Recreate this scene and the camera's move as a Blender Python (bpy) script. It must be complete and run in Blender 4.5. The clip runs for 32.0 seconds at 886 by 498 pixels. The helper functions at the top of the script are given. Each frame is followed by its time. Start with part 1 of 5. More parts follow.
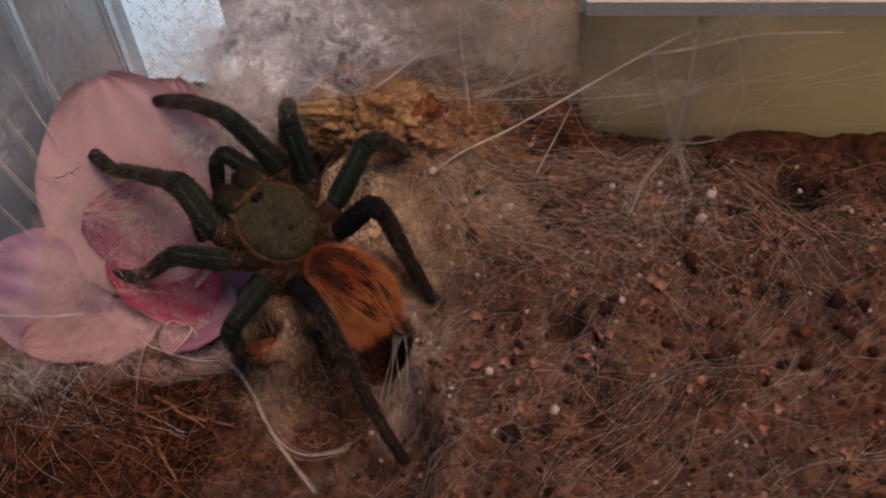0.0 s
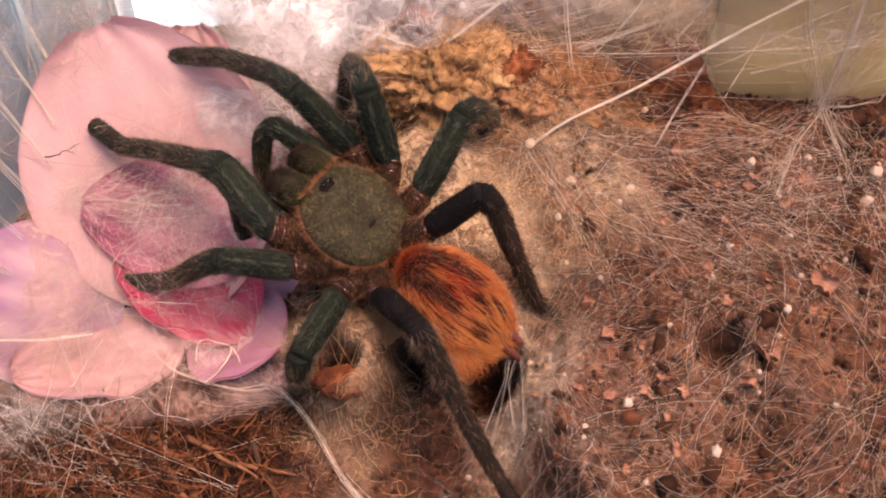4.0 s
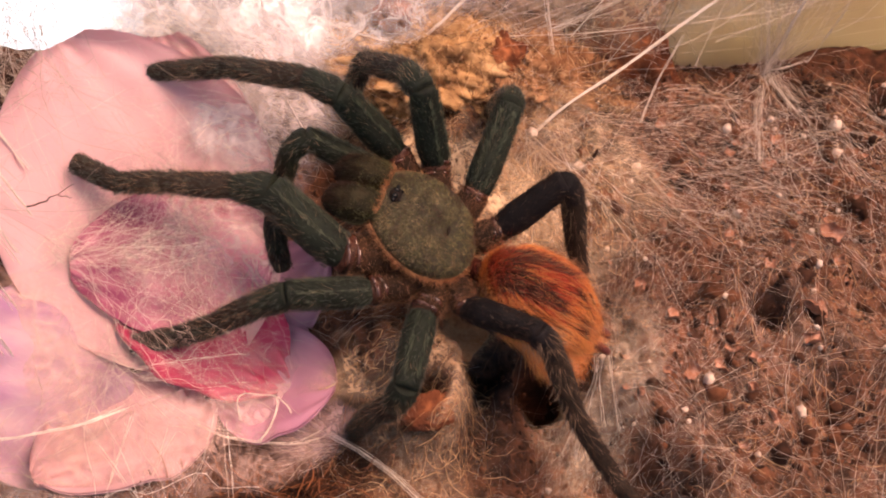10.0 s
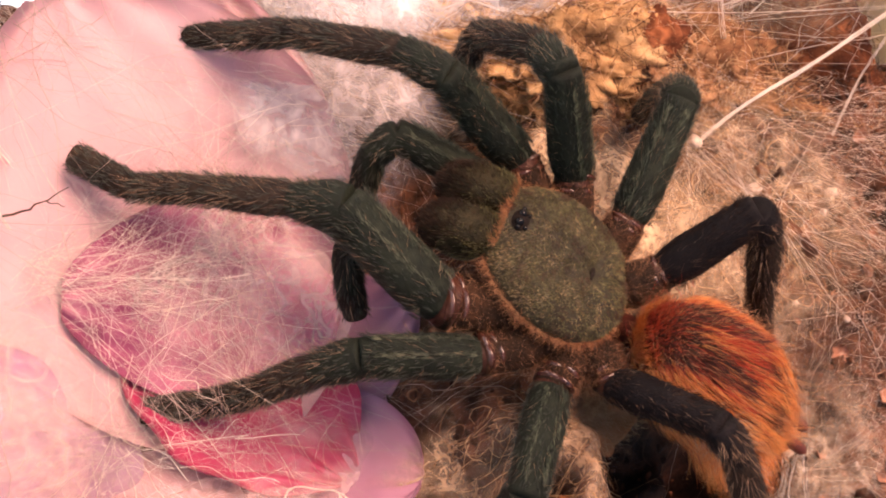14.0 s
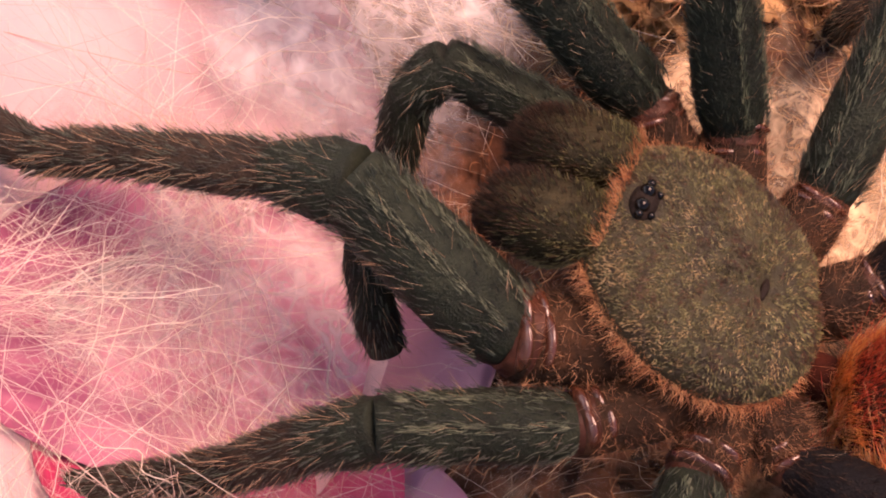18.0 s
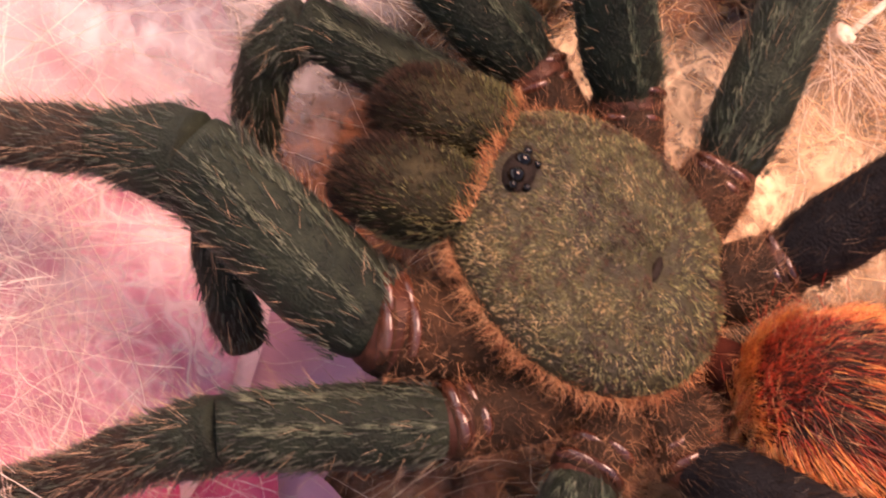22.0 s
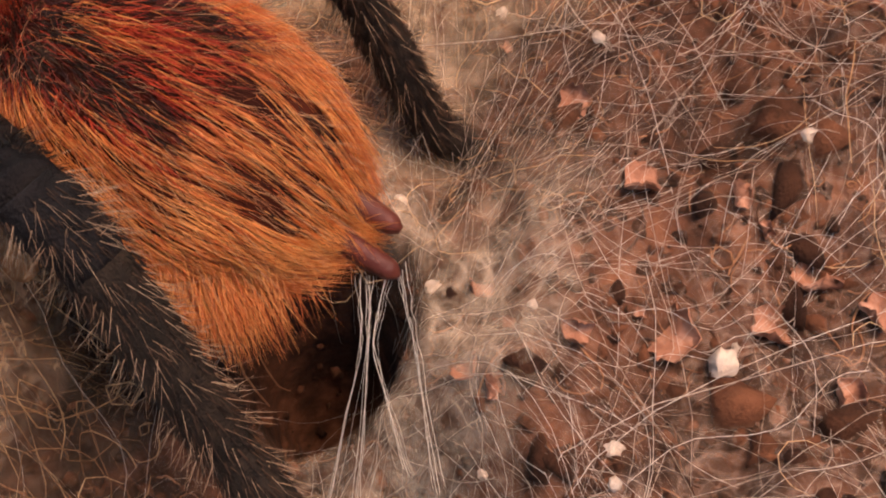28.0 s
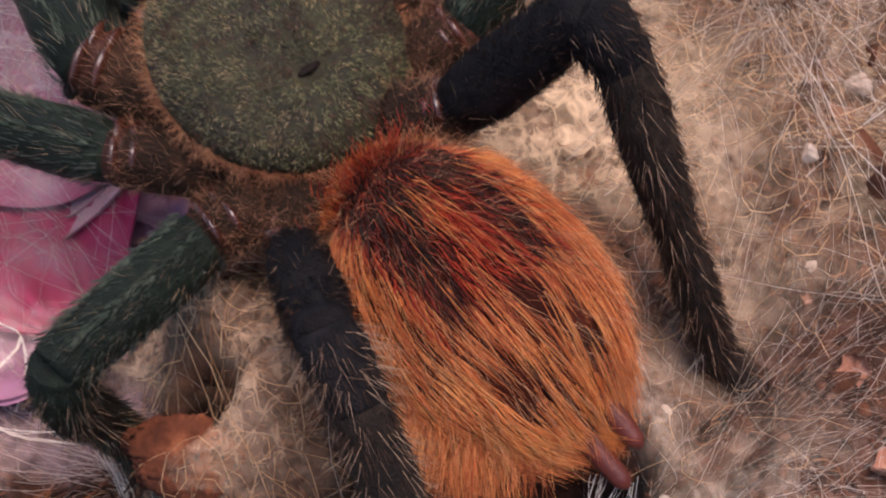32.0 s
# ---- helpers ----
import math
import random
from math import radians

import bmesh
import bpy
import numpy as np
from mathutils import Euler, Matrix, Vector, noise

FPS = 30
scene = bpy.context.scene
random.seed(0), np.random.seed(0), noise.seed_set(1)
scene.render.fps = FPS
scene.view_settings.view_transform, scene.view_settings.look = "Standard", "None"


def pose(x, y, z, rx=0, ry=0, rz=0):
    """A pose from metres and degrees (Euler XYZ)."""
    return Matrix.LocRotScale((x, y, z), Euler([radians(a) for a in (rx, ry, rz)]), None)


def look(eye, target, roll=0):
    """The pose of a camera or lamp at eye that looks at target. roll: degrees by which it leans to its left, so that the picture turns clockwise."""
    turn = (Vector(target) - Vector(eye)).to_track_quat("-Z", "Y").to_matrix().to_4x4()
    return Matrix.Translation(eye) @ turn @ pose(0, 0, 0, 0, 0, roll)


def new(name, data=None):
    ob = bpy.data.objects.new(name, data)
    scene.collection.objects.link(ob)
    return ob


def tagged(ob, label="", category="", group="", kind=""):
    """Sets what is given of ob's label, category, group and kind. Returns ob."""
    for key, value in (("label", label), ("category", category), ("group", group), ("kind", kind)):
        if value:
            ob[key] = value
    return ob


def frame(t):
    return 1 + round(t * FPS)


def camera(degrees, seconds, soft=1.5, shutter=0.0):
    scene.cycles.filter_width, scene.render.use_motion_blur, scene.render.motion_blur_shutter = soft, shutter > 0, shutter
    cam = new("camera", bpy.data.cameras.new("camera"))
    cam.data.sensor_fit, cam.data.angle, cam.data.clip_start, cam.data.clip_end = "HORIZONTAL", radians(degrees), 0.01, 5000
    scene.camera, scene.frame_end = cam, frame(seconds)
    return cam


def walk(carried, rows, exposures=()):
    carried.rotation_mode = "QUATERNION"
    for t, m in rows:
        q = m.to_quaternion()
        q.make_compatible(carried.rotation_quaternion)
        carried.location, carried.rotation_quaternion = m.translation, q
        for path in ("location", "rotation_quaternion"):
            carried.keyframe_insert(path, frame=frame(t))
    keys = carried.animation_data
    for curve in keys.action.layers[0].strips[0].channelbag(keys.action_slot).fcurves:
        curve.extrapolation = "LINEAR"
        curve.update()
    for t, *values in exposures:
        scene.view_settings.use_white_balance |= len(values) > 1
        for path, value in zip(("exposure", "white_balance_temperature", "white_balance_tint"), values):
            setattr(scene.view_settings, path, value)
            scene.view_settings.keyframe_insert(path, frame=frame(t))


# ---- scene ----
cam = camera(36, 32.0, soft=2.0, shutter=0.5)
MM = 0.001
PATH = (
    (0, 137.18, -202.72, 338.41, 113.58, -149.56, 257.07, -7.10),
    (0.5, 127.09, -194.62, 329.55, 103.08, -142.59, 247.59, -7.06),
    (1, 122.17, -184.53, 316.86, 97.24, -133.59, 234.50, -7.46),
    (1.5, 108.44, -179.10, 307.58, 84.87, -128.56, 224.58, -6.68),
    (2, 102.03, -172.49, 299.30, 79.54, -122.41, 215.71, -6.38),
    (2.5, 92.06, -171.66, 293.34, 71.07, -120.97, 209.73, -5.27),
    (3, 85.60, -165.75, 291.41, 66.74, -115.43, 207.07, -4.18),
    (3.5, 73.42, -162.43, 287.88, 56.78, -111.98, 203.16, -2.64),
    (4, 56.78, -158.75, 280.24, 43.77, -107.50, 195.36, 0.24),
    (4.5, 43.98, -156.53, 276.62, 34.96, -105.41, 191.14, 2.63),
    (6.5, -26.89, -163.43, 255.31, -13.93, -108.36, 172.85, 16.69),
    (7, -45.62, -164.16, 244.04, -26.79, -108.62, 163.04, 19.60),
    (7.5, -54.58, -167.55, 241.52, -31.33, -111.74, 161.87, 21.01),
    (8, -60.31, -166.56, 240.01, -35.18, -110.29, 161.26, 22.18),
    (8.5, -62.99, -161.98, 235.99, -38.38, -105.68, 157.09, 22.30),
    (9, -68.51, -159.57, 236.45, -43.57, -103.49, 157.49, 22.99),
    (9.5, -68.04, -160.87, 238.94, -43.62, -104.64, 159.93, 22.97),
    (10, -66.97, -160.45, 240.60, -43.37, -104.14, 161.41, 22.83),
    (10.5, -64.19, -155.38, 235.07, -41.47, -98.92, 155.73, 22.44),
    (11, -61.56, -147.54, 226.61, -39.56, -91.04, 147.09, 22.12),
    (11.5, -57.32, -139.44, 220.27, -36.48, -83.34, 140.15, 21.74),
    (12, -54.52, -130.16, 212.40, -34.92, -74.39, 131.74, 21.35),
    (12.5, -52.93, -123.79, 205.11, -34.70, -68.26, 123.97, 20.71),
    (13, -53.10, -118.60, 193.95, -35.12, -62.45, 113.18, 20.62),
    (13.5, -55.04, -113.29, 186.28, -37.05, -57.44, 105.31, 21.08),
    (14, -59.98, -110.07, 176.37, -40.62, -52.82, 96.70, 22.02),
    (14.5, -59.14, -104.05, 167.42, -40.73, -46.30, 87.89, 21.40),
    (15, -60.95, -94.37, 159.97, -42.11, -38.14, 79.45, 22.14),
    (15.5, -60.02, -89.80, 149.77, -41.50, -32.83, 69.70, 21.77),
    (17.5, -40.45, -67.35, 125.72, -31.97, -12.68, 42.42, 14.06),
    (18, -38.85, -62.82, 120.03, -30.18, -8.99, 36.20, 14.17),
    (18.5, -37.78, -59.76, 115.28, -29.79, -6.07, 31.30, 13.58),
    (19, -35.96, -55.39, 109.61, -28.04, -2.19, 25.31, 13.23),
    (19.5, -35.83, -54.94, 108.75, -27.21, -1.62, 24.59, 13.81),
    (20, -35.98, -54.93, 108.63, -27.12, -1.94, 24.29, 14.06),
    (20.5, -36.43, -55.45, 109.02, -28.00, -2.28, 24.75, 13.86),
    (21, -35.81, -55.09, 109.57, -26.97, -1.23, 25.78, 14.16),
    (21.5, -33.56, -53.95, 110.80, -23.05, -0.16, 27.15, 15.50),
    (22, -28.60, -56.86, 109.39, -17.69, -2.94, 25.89, 15.23),
    (22.5, -26.82, -58.18, 108.31, -14.60, -4.47, 24.85, 16.16),
    (23, -24.63, -60.05, 107.95, -10.93, -6.83, 24.41, 17.14),
    (23.5, -20.51, -64.24, 107.87, -6.90, -9.82, 25.09, 16.56),
    (24, -5.68, -76.11, 102.63, 2.21, -13.13, 25.35, 10.18),
    (24.5, 0.38, -77.03, 102.77, 10.28, -13.35, 26.30, 11.20),
    (25, 4.89, -80.73, 99.09, 15.39, -15.44, 24.08, 10.93),
    (25.5, 8.12, -79.01, 100.25, 18.38, -17.63, 21.98, 11.54),
    (26, 23.58, -78.63, 103.64, 28.30, -20.25, 22.59, 8.51),
    (26.5, 30.55, -76.86, 101.05, 33.57, -18.25, 20.08, 7.06),
    (28.5, 56.75, -66.52, 92.61, 40.31, -17.26, 7.15, -8.27),
    (29, 60.55, -65.04, 90.85, 35.97, -17.23, 6.53, -12.85),
    (29.5, 62.54, -60.70, 90.29, 34.42, -11.80, 7.72, -11.87),
    (30, 60.57, -60.28, 91.42, 27.95, -12.78, 9.69, -11.67),
    (30.5, 59.69, -59.55, 90.68, 27.16, -11.17, 9.43, -9.20),
    (31, 57.29, -60.87, 94.92, 22.93, -12.90, 14.19, -9.23),
    (31.5, 57.59, -61.50, 100.18, 23.28, -13.38, 19.51, -8.44),
    (32, 59.79, -63.82, 106.96, 23.33, -15.62, 27.29, -9.20),
)
walk(cam, [(r[0], look(Vector(r[1:4]) * MM, Vector(r[4:7]) * MM, r[7])) for r in PATH],
     exposures=((0.0, -1.33, 5850, 8), (0.2, -0.68, 5850, 9), (0.5, 0.17, 5950, 12), (4.0, 0.27, 6250, 14), (9.0, 0.33, 6750, 18), (15.0, 0.62, 6700, 21),
                (19.0, 0.82, 6750, 29), (23.0, 1.12, 7000, 28), (26.0, 0.66, 6650, 13), (29.0, 0.14, 5800, 3), (31.0, 0.08, 5250, 2), (32.0, 0.1, 4850, 1)))

# ---- light ----
world = bpy.data.worlds.new("sky")
scene.world = world
world.use_nodes = True
wn = world.node_tree.nodes
sky = wn.new("ShaderNodeTexSky")
sky.sky_type = "NISHITA"
sky.sun_disc = False
sky.sun_elevation, sky.sun_rotation = radians(73), radians(86)
world.node_tree.links.new(sky.outputs[0], wn["Background"].inputs[0])
wn["Background"].inputs[1].default_value = 0.11

sun = new("sun", bpy.data.lights.new("sun", "SUN"))
sun.data.energy, sun.data.angle, sun.data.color = 5.5, radians(34.0), (1.0, 0.64, 0.46)
sun.matrix_world = look((0.28, 0.02, 0.95), (0, 0, 0))

# ---- materials ----
def material(name, colours, scale=200.0, rough=0.7, bump=0.3, bump_scale=None, metal=0.0, alpha=1.0,
             island=0.0, spec=0.4, detail=6.0, sheen=0.0, transmit=0.0, subsurface=0.0, stretch=(1, 1, 1)):
    """A procedural surface: a ramp of colours over noise at two scales, with fine relief; island varies the loose pieces."""
    m = bpy.data.materials.new(name)
    m.use_nodes = True
    nt = m.node_tree
    n, link = nt.nodes, nt.links.new
    b = n["Principled BSDF"]
    geo = n.new("ShaderNodeTexCoord")
    place = n.new("ShaderNodeMapping")
    place.inputs["Scale"].default_value = stretch
    link(geo.outputs["Object"], place.inputs["Vector"])
    fine, broad = n.new("ShaderNodeTexNoise"), n.new("ShaderNodeTexNoise")
    for t, s in ((fine, scale), (broad, scale / 6)):
        t.inputs["Scale"].default_value, t.inputs["Detail"].default_value = s, detail
        link(place.outputs[0], t.inputs["Vector"])
    mix = n.new("ShaderNodeMath")
    mix.operation = "MULTIPLY_ADD"
    mix.inputs[1].default_value = 0.5
    half = n.new("ShaderNodeMath")
    half.operation = "MULTIPLY"
    half.inputs[1].default_value = 0.5
    link(broad.outputs[0], half.inputs[0])
    link(fine.outputs[0], mix.inputs[0])
    link(half.outputs[0], mix.inputs[2])
    value = mix.outputs[0]
    if island:
        g = n.new("ShaderNodeNewGeometry")
        add = n.new("ShaderNodeMath")
        add.operation = "MULTIPLY_ADD"
        add.inputs[1].default_value = island
        link(g.outputs["Random Per Island"], add.inputs[0])
        shift = n.new("ShaderNodeMath")
        shift.operation = "ADD"
        shift.inputs[1].default_value = -island / 2
        link(value, shift.inputs[0])
        link(shift.outputs[0], add.inputs[2])
        value = add.outputs[0]
    ramp = n.new("ShaderNodeValToRGB")
    el = ramp.color_ramp.elements
    while len(el) < len(colours):
        el.new(0.5)
    for k, c in enumerate(colours):
        el[k].position = 0.3 + 0.4 * k / max(1, len(colours) - 1)
        el[k].color = (*c, 1)
    link(value, ramp.inputs[0])
    link(ramp.outputs[0], b.inputs["Base Color"])
    b.inputs["Roughness"].default_value, b.inputs["Metallic"].default_value = rough, metal
    b.inputs["Specular IOR Level"].default_value = spec
    b.inputs["Alpha"].default_value = alpha
    b.inputs["Sheen Weight"].default_value = sheen
    b.inputs["Transmission Weight"].default_value = transmit
    if subsurface:
        b.inputs["Subsurface Weight"].default_value = subsurface
        b.inputs["Subsurface Radius"].default_value = (0.004, 0.002, 0.002)
        b.inputs["Subsurface Scale"].default_value = 0.6
    if bump:
        bn = n.new("ShaderNodeBump")
        bn.inputs["Strength"].default_value, bn.inputs["Distance"].default_value = bump, 0.0004
        t = n.new("ShaderNodeTexNoise")
        t.inputs["Scale"].default_value, t.inputs["Detail"].default_value = bump_scale or scale * 3, 6
        link(place.outputs[0], t.inputs["Vector"])
        link(t.outputs[0], bn.inputs["Height"])
        link(bn.outputs[0], b.inputs["Normal"])
    return m


M_SOIL = material("coir_soil", [(0.007, 0.004, 0.003), (0.028, 0.013, 0.008), (0.1, 0.04, 0.021), (0.24, 0.1, 0.05)], 300, 0.95, 0.9, 1500, spec=0.15)
M_CRUMB = material("coir_crumb", [(0.018, 0.008, 0.005), (0.055, 0.023, 0.012), (0.15, 0.06, 0.03)], 500, 0.95, 0.8, 3000, island=0.35, spec=0.15)
M_FIBRE = material("coir_fibre", [(0.04, 0.017, 0.009), (0.13, 0.054, 0.025), (0.32, 0.15, 0.07)], 300, 0.7, 0, island=0.5, spec=0.25)
M_FIBRED = material("dark_fibre", [(0.022, 0.009, 0.005), (0.075, 0.028, 0.013), (0.24, 0.09, 0.035)], 300, 0.75, 0, island=0.5, spec=0.2)
M_TANF = material("golden_fibre", [(0.24, 0.12, 0.05), (0.48, 0.28, 0.13), (0.66, 0.45, 0.25)], 300, 0.65, 0, island=0.5, spec=0.3)
M_SILK = material("spider_silk", [(0.42, 0.33, 0.25), (0.6, 0.5, 0.41), (0.78, 0.7, 0.62)], 300, 0.5, 0, island=0.4, spec=0.4)
M_SILKP = material("rosy_silk", [(0.36, 0.26, 0.23), (0.52, 0.39, 0.35), (0.68, 0.56, 0.5)], 300, 0.5, 0, island=0.4, spec=0.3)
M_SILKB = material("thick_silk", [(0.72, 0.63, 0.52), (0.86, 0.79, 0.69)], 400, 0.5, 0.3, 3000, island=0.2)
M_LIP = material("felted_silk", [(0.24, 0.1, 0.035), (0.44, 0.2, 0.085), (0.6, 0.34, 0.18)], 420, 0.85, 0.9, 1500, spec=0.1)
M_BEAD = material("perlite", [(0.5, 0.37, 0.28), (0.76, 0.64, 0.52)], 900, 0.85, 0.8, 3500)
M_CHIP = material("bark_chip", [(0.14, 0.055, 0.03), (0.34, 0.15, 0.085), (0.56, 0.32, 0.22)], 900, 0.75, 0.7, 2500)
M_WOOD = material("dark_wood", [(0.025, 0.009, 0.006), (0.13, 0.042, 0.018), (0.38, 0.14, 0.055)], 420, 0.9, 1.0, 1300, spec=0.15)
M_MOSS = material("tan_coir", [(0.1, 0.045, 0.018), (0.42, 0.25, 0.11), (0.68, 0.46, 0.24)], 260, 0.9, 0.8, 2200, spec=0.2)
M_RUST = material("rusty_coir", [(0.06, 0.024, 0.011), (0.23, 0.11, 0.05), (0.48, 0.29, 0.15)], 330, 0.9, 0.8, 2200, spec=0.2)
M_TWIG = material("dry_twig", [(0.03, 0.018, 0.012), (0.1, 0.055, 0.03)], 900, 0.85, 0.6, 3000)
M_PETAL = material("pink_petal", [(0.62, 0.36, 0.39), (0.71, 0.46, 0.48), (0.78, 0.57, 0.56)], 45, 0.55, 0.15, 1600, subsurface=0.15, spec=0.3)
M_LILAC = material("lilac_petal", [(0.27, 0.11, 0.32), (0.5, 0.31, 0.42), (0.66, 0.5, 0.48)], 90, 0.5, 0.2, 1500, subsurface=0.15, spec=0.3, stretch=(0.4, 1.6, 1))
M_DUSKY = material("dusky_petal", [(0.36, 0.15, 0.26), (0.5, 0.25, 0.35), (0.6, 0.35, 0.42)], 60, 0.55, 0.2, 1500, spec=0.3)
M_ROSE = material("rose_petal", [(0.34, 0.17, 0.19), (0.44, 0.26, 0.27), (0.54, 0.36, 0.35)], 50, 0.55, 0.2, 1500, spec=0.3)
M_MAUVE = material("mauve_petal", [(0.06, 0.012, 0.028), (0.26, 0.055, 0.12), (0.43, 0.17, 0.24), (0.56, 0.34, 0.37)], 130, 0.55, 0.25, 1500, spec=0.3)
M_MAGENTA = material("magenta_lip", [(0.2, 0.006, 0.045), (0.37, 0.028, 0.09), (0.52, 0.13, 0.2)], 110, 0.5, 0.2, 1800, spec=0.35)
M_WALL = material("smeared_wall", [(0.52, 0.4, 0.27), (0.66, 0.56, 0.38), (0.64, 0.6, 0.38)], 25, 0.35, 0.15, 300)
M_EDGE = material("pale_edge", [(0.6, 0.55, 0.45), (0.72, 0.68, 0.58)], 120, 0.5, 0.2)
M_TANWALL = material("webbed_wall", [(0.46, 0.33, 0.19), (0.64, 0.49, 0.3), (0.78, 0.64, 0.45)], 60, 0.6, 0.3, 400)
M_GREY = material("grey_room", [(0.2, 0.2, 0.22), (0.3, 0.3, 0.32)], 8, 0.8, 0.1)
M_BLUE = material("blue_acrylic", [(0.5, 0.66, 0.72), (0.68, 0.82, 0.86)], 50, 0.2, 0.05)
M_PANE = material("grey_acrylic", [(0.3, 0.3, 0.31), (0.48, 0.5, 0.52), (0.75, 0.8, 0.82)], 16, 0.25, 0.05)
# emission for the bright corner, and for the board added behind the side wall
M_GLOW = bpy.data.materials.new("glowing_board")
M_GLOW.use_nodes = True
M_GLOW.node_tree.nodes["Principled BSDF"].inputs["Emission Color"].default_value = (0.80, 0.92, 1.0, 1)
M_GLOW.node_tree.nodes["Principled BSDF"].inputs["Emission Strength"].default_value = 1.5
# warm emission, added to light the olive back wall from behind
M_BACKGLOW = bpy.data.materials.new("wall_backlight")
M_BACKGLOW.use_nodes = True
M_BACKGLOW.node_tree.nodes["Principled BSDF"].inputs["Emission Color"].default_value = (0.85, 0.75, 0.5, 1)
M_BACKGLOW.node_tree.nodes["Principled BSDF"].inputs["Emission Strength"].default_value = 3.2
# the spider
M_CARA = material("carapace", [(0.012, 0.004, 0.002), (0.016, 0.013, 0.005), (0.03, 0.027, 0.009), (0.07, 0.045, 0.016)], 900, 0.55, 0.9, 3500, spec=0.3)
M_FEMUR = material("green_cuticle", [(0.004, 0.005, 0.003), (0.008, 0.012, 0.007), (0.02, 0.026, 0.015)], 700, 0.6, 0.8, 4000, spec=0.16)
M_DISTAL = material("brown_cuticle", [(0.008, 0.007, 0.006), (0.022, 0.016, 0.012), (0.05, 0.034, 0.022)], 700, 0.65, 0.8, 4000, spec=0.1)
M_BLACK = material("blue_black_cuticle", [(0.004, 0.0035, 0.004), (0.007, 0.006, 0.0065), (0.017, 0.014, 0.014)], 700, 0.55, 0.7, 4000, spec=0.08)
M_JOINT = material("red_brown_joint", [(0.012, 0.005, 0.003), (0.035, 0.012, 0.007), (0.09, 0.032, 0.018)], 500, 0.5, 0.3, 3000, spec=0.15)
M_LOBE = material("chestnut_lobe", [(0.016, 0.006, 0.004), (0.05, 0.017, 0.009), (0.105, 0.038, 0.02)], 500, 0.22, 0.25, 2000, spec=0.6)
M_SPIN = material("spinneret_skin", [(0.05, 0.009, 0.005), (0.12, 0.024, 0.013)], 600, 0.55, 0.3, 2500)
M_CHEL = material("chelicera", [(0.005, 0.004, 0.002), (0.014, 0.012, 0.005), (0.035, 0.028, 0.012)], 800, 0.6, 0.8, 3500, spec=0.12)
M_ABD = material("abdomen_skin", [(0.01, 0.004, 0.003), (0.03, 0.007, 0.004), (0.08, 0.018, 0.008)], 300, 0.9, 0.5, 2500, spec=0.08)
M_COXA = material("coxa_skin", [(0.006, 0.003, 0.001), (0.018, 0.009, 0.004), (0.06, 0.026, 0.011)], 600, 0.75, 0.9, 2500, spec=0.15)
M_EYE = material("eye", [(0.002, 0.0015, 0.0015), (0.005, 0.004, 0.003)], 300, 0.1, 0, spec=0.2)
M_MOUND = material("eye_mound", [(0.004, 0.002, 0.0015), (0.012, 0.007, 0.004)], 500, 0.7, 0.5, 2500, spec=0.15)
H_ORANGE = material("orange_hair", [(0.4, 0.075, 0.012), (0.68, 0.19, 0.034), (0.84, 0.37, 0.1)], 300, 0.45, 0, island=0.5, spec=0.5)
H_FRINGE = material("fringe_hair", [(0.2, 0.06, 0.022), (0.46, 0.19, 0.07), (0.7, 0.4, 0.2)], 300, 0.45, 0, island=0.5, spec=0.5)
H_COXA = material("coxa_hair", [(0.06, 0.022, 0.01), (0.2, 0.085, 0.038), (0.44, 0.24, 0.12)], 300, 0.45, 0, island=0.5, spec=0.5)
H_STRIPE = material("stripe_hair", [(0.02, 0.03, 0.017), (0.05, 0.068, 0.04), (0.14, 0.155, 0.095)], 300, 0.5, 0, island=0.5)
H_RED = material("red_hair", [(0.22, 0.012, 0.005), (0.42, 0.034, 0.012), (0.58, 0.09, 0.028)], 300, 0.5, 0, island=0.5)
H_DEEP = material("dark_red_hair", [(0.012, 0.003, 0.002), (0.05, 0.006, 0.003), (0.2, 0.018, 0.008)], 300, 0.5, 0, island=0.7)
H_DARK = material("dark_hair", [(0.006, 0.004, 0.003), (0.02, 0.01, 0.006), (0.06, 0.032, 0.018)], 300, 0.6, 0, island=0.5, spec=0.2)
H_PALE = material("pale_hair", [(0.2, 0.13, 0.08), (0.42, 0.26, 0.15), (0.6, 0.42, 0.27)], 300, 0.45, 0, island=0.5)
H_GREEN = material("olive_hair", [(0.02, 0.016, 0.005), (0.044, 0.046, 0.013), (0.085, 0.083, 0.027), (0.16, 0.15, 0.058)], 700, 0.4, 0, island=0.7, spec=0.5)
H_GOLD = material("gold_hair", [(0.03, 0.014, 0.005), (0.09, 0.056, 0.018), (0.2, 0.145, 0.05), (0.3, 0.22, 0.1)], 700, 0.35, 0, island=0.7, spec=0.6)
H_BROWN = material("brown_hair", [(0.012, 0.005, 0.003), (0.035, 0.014, 0.007), (0.085, 0.036, 0.016)], 700, 0.45, 0, island=0.6, spec=0.4)
H_TEAL = material("teal_hair", [(0.005, 0.008, 0.005), (0.013, 0.021, 0.014), (0.055, 0.07, 0.045)], 300, 0.45, 0, island=0.6, spec=0.5)


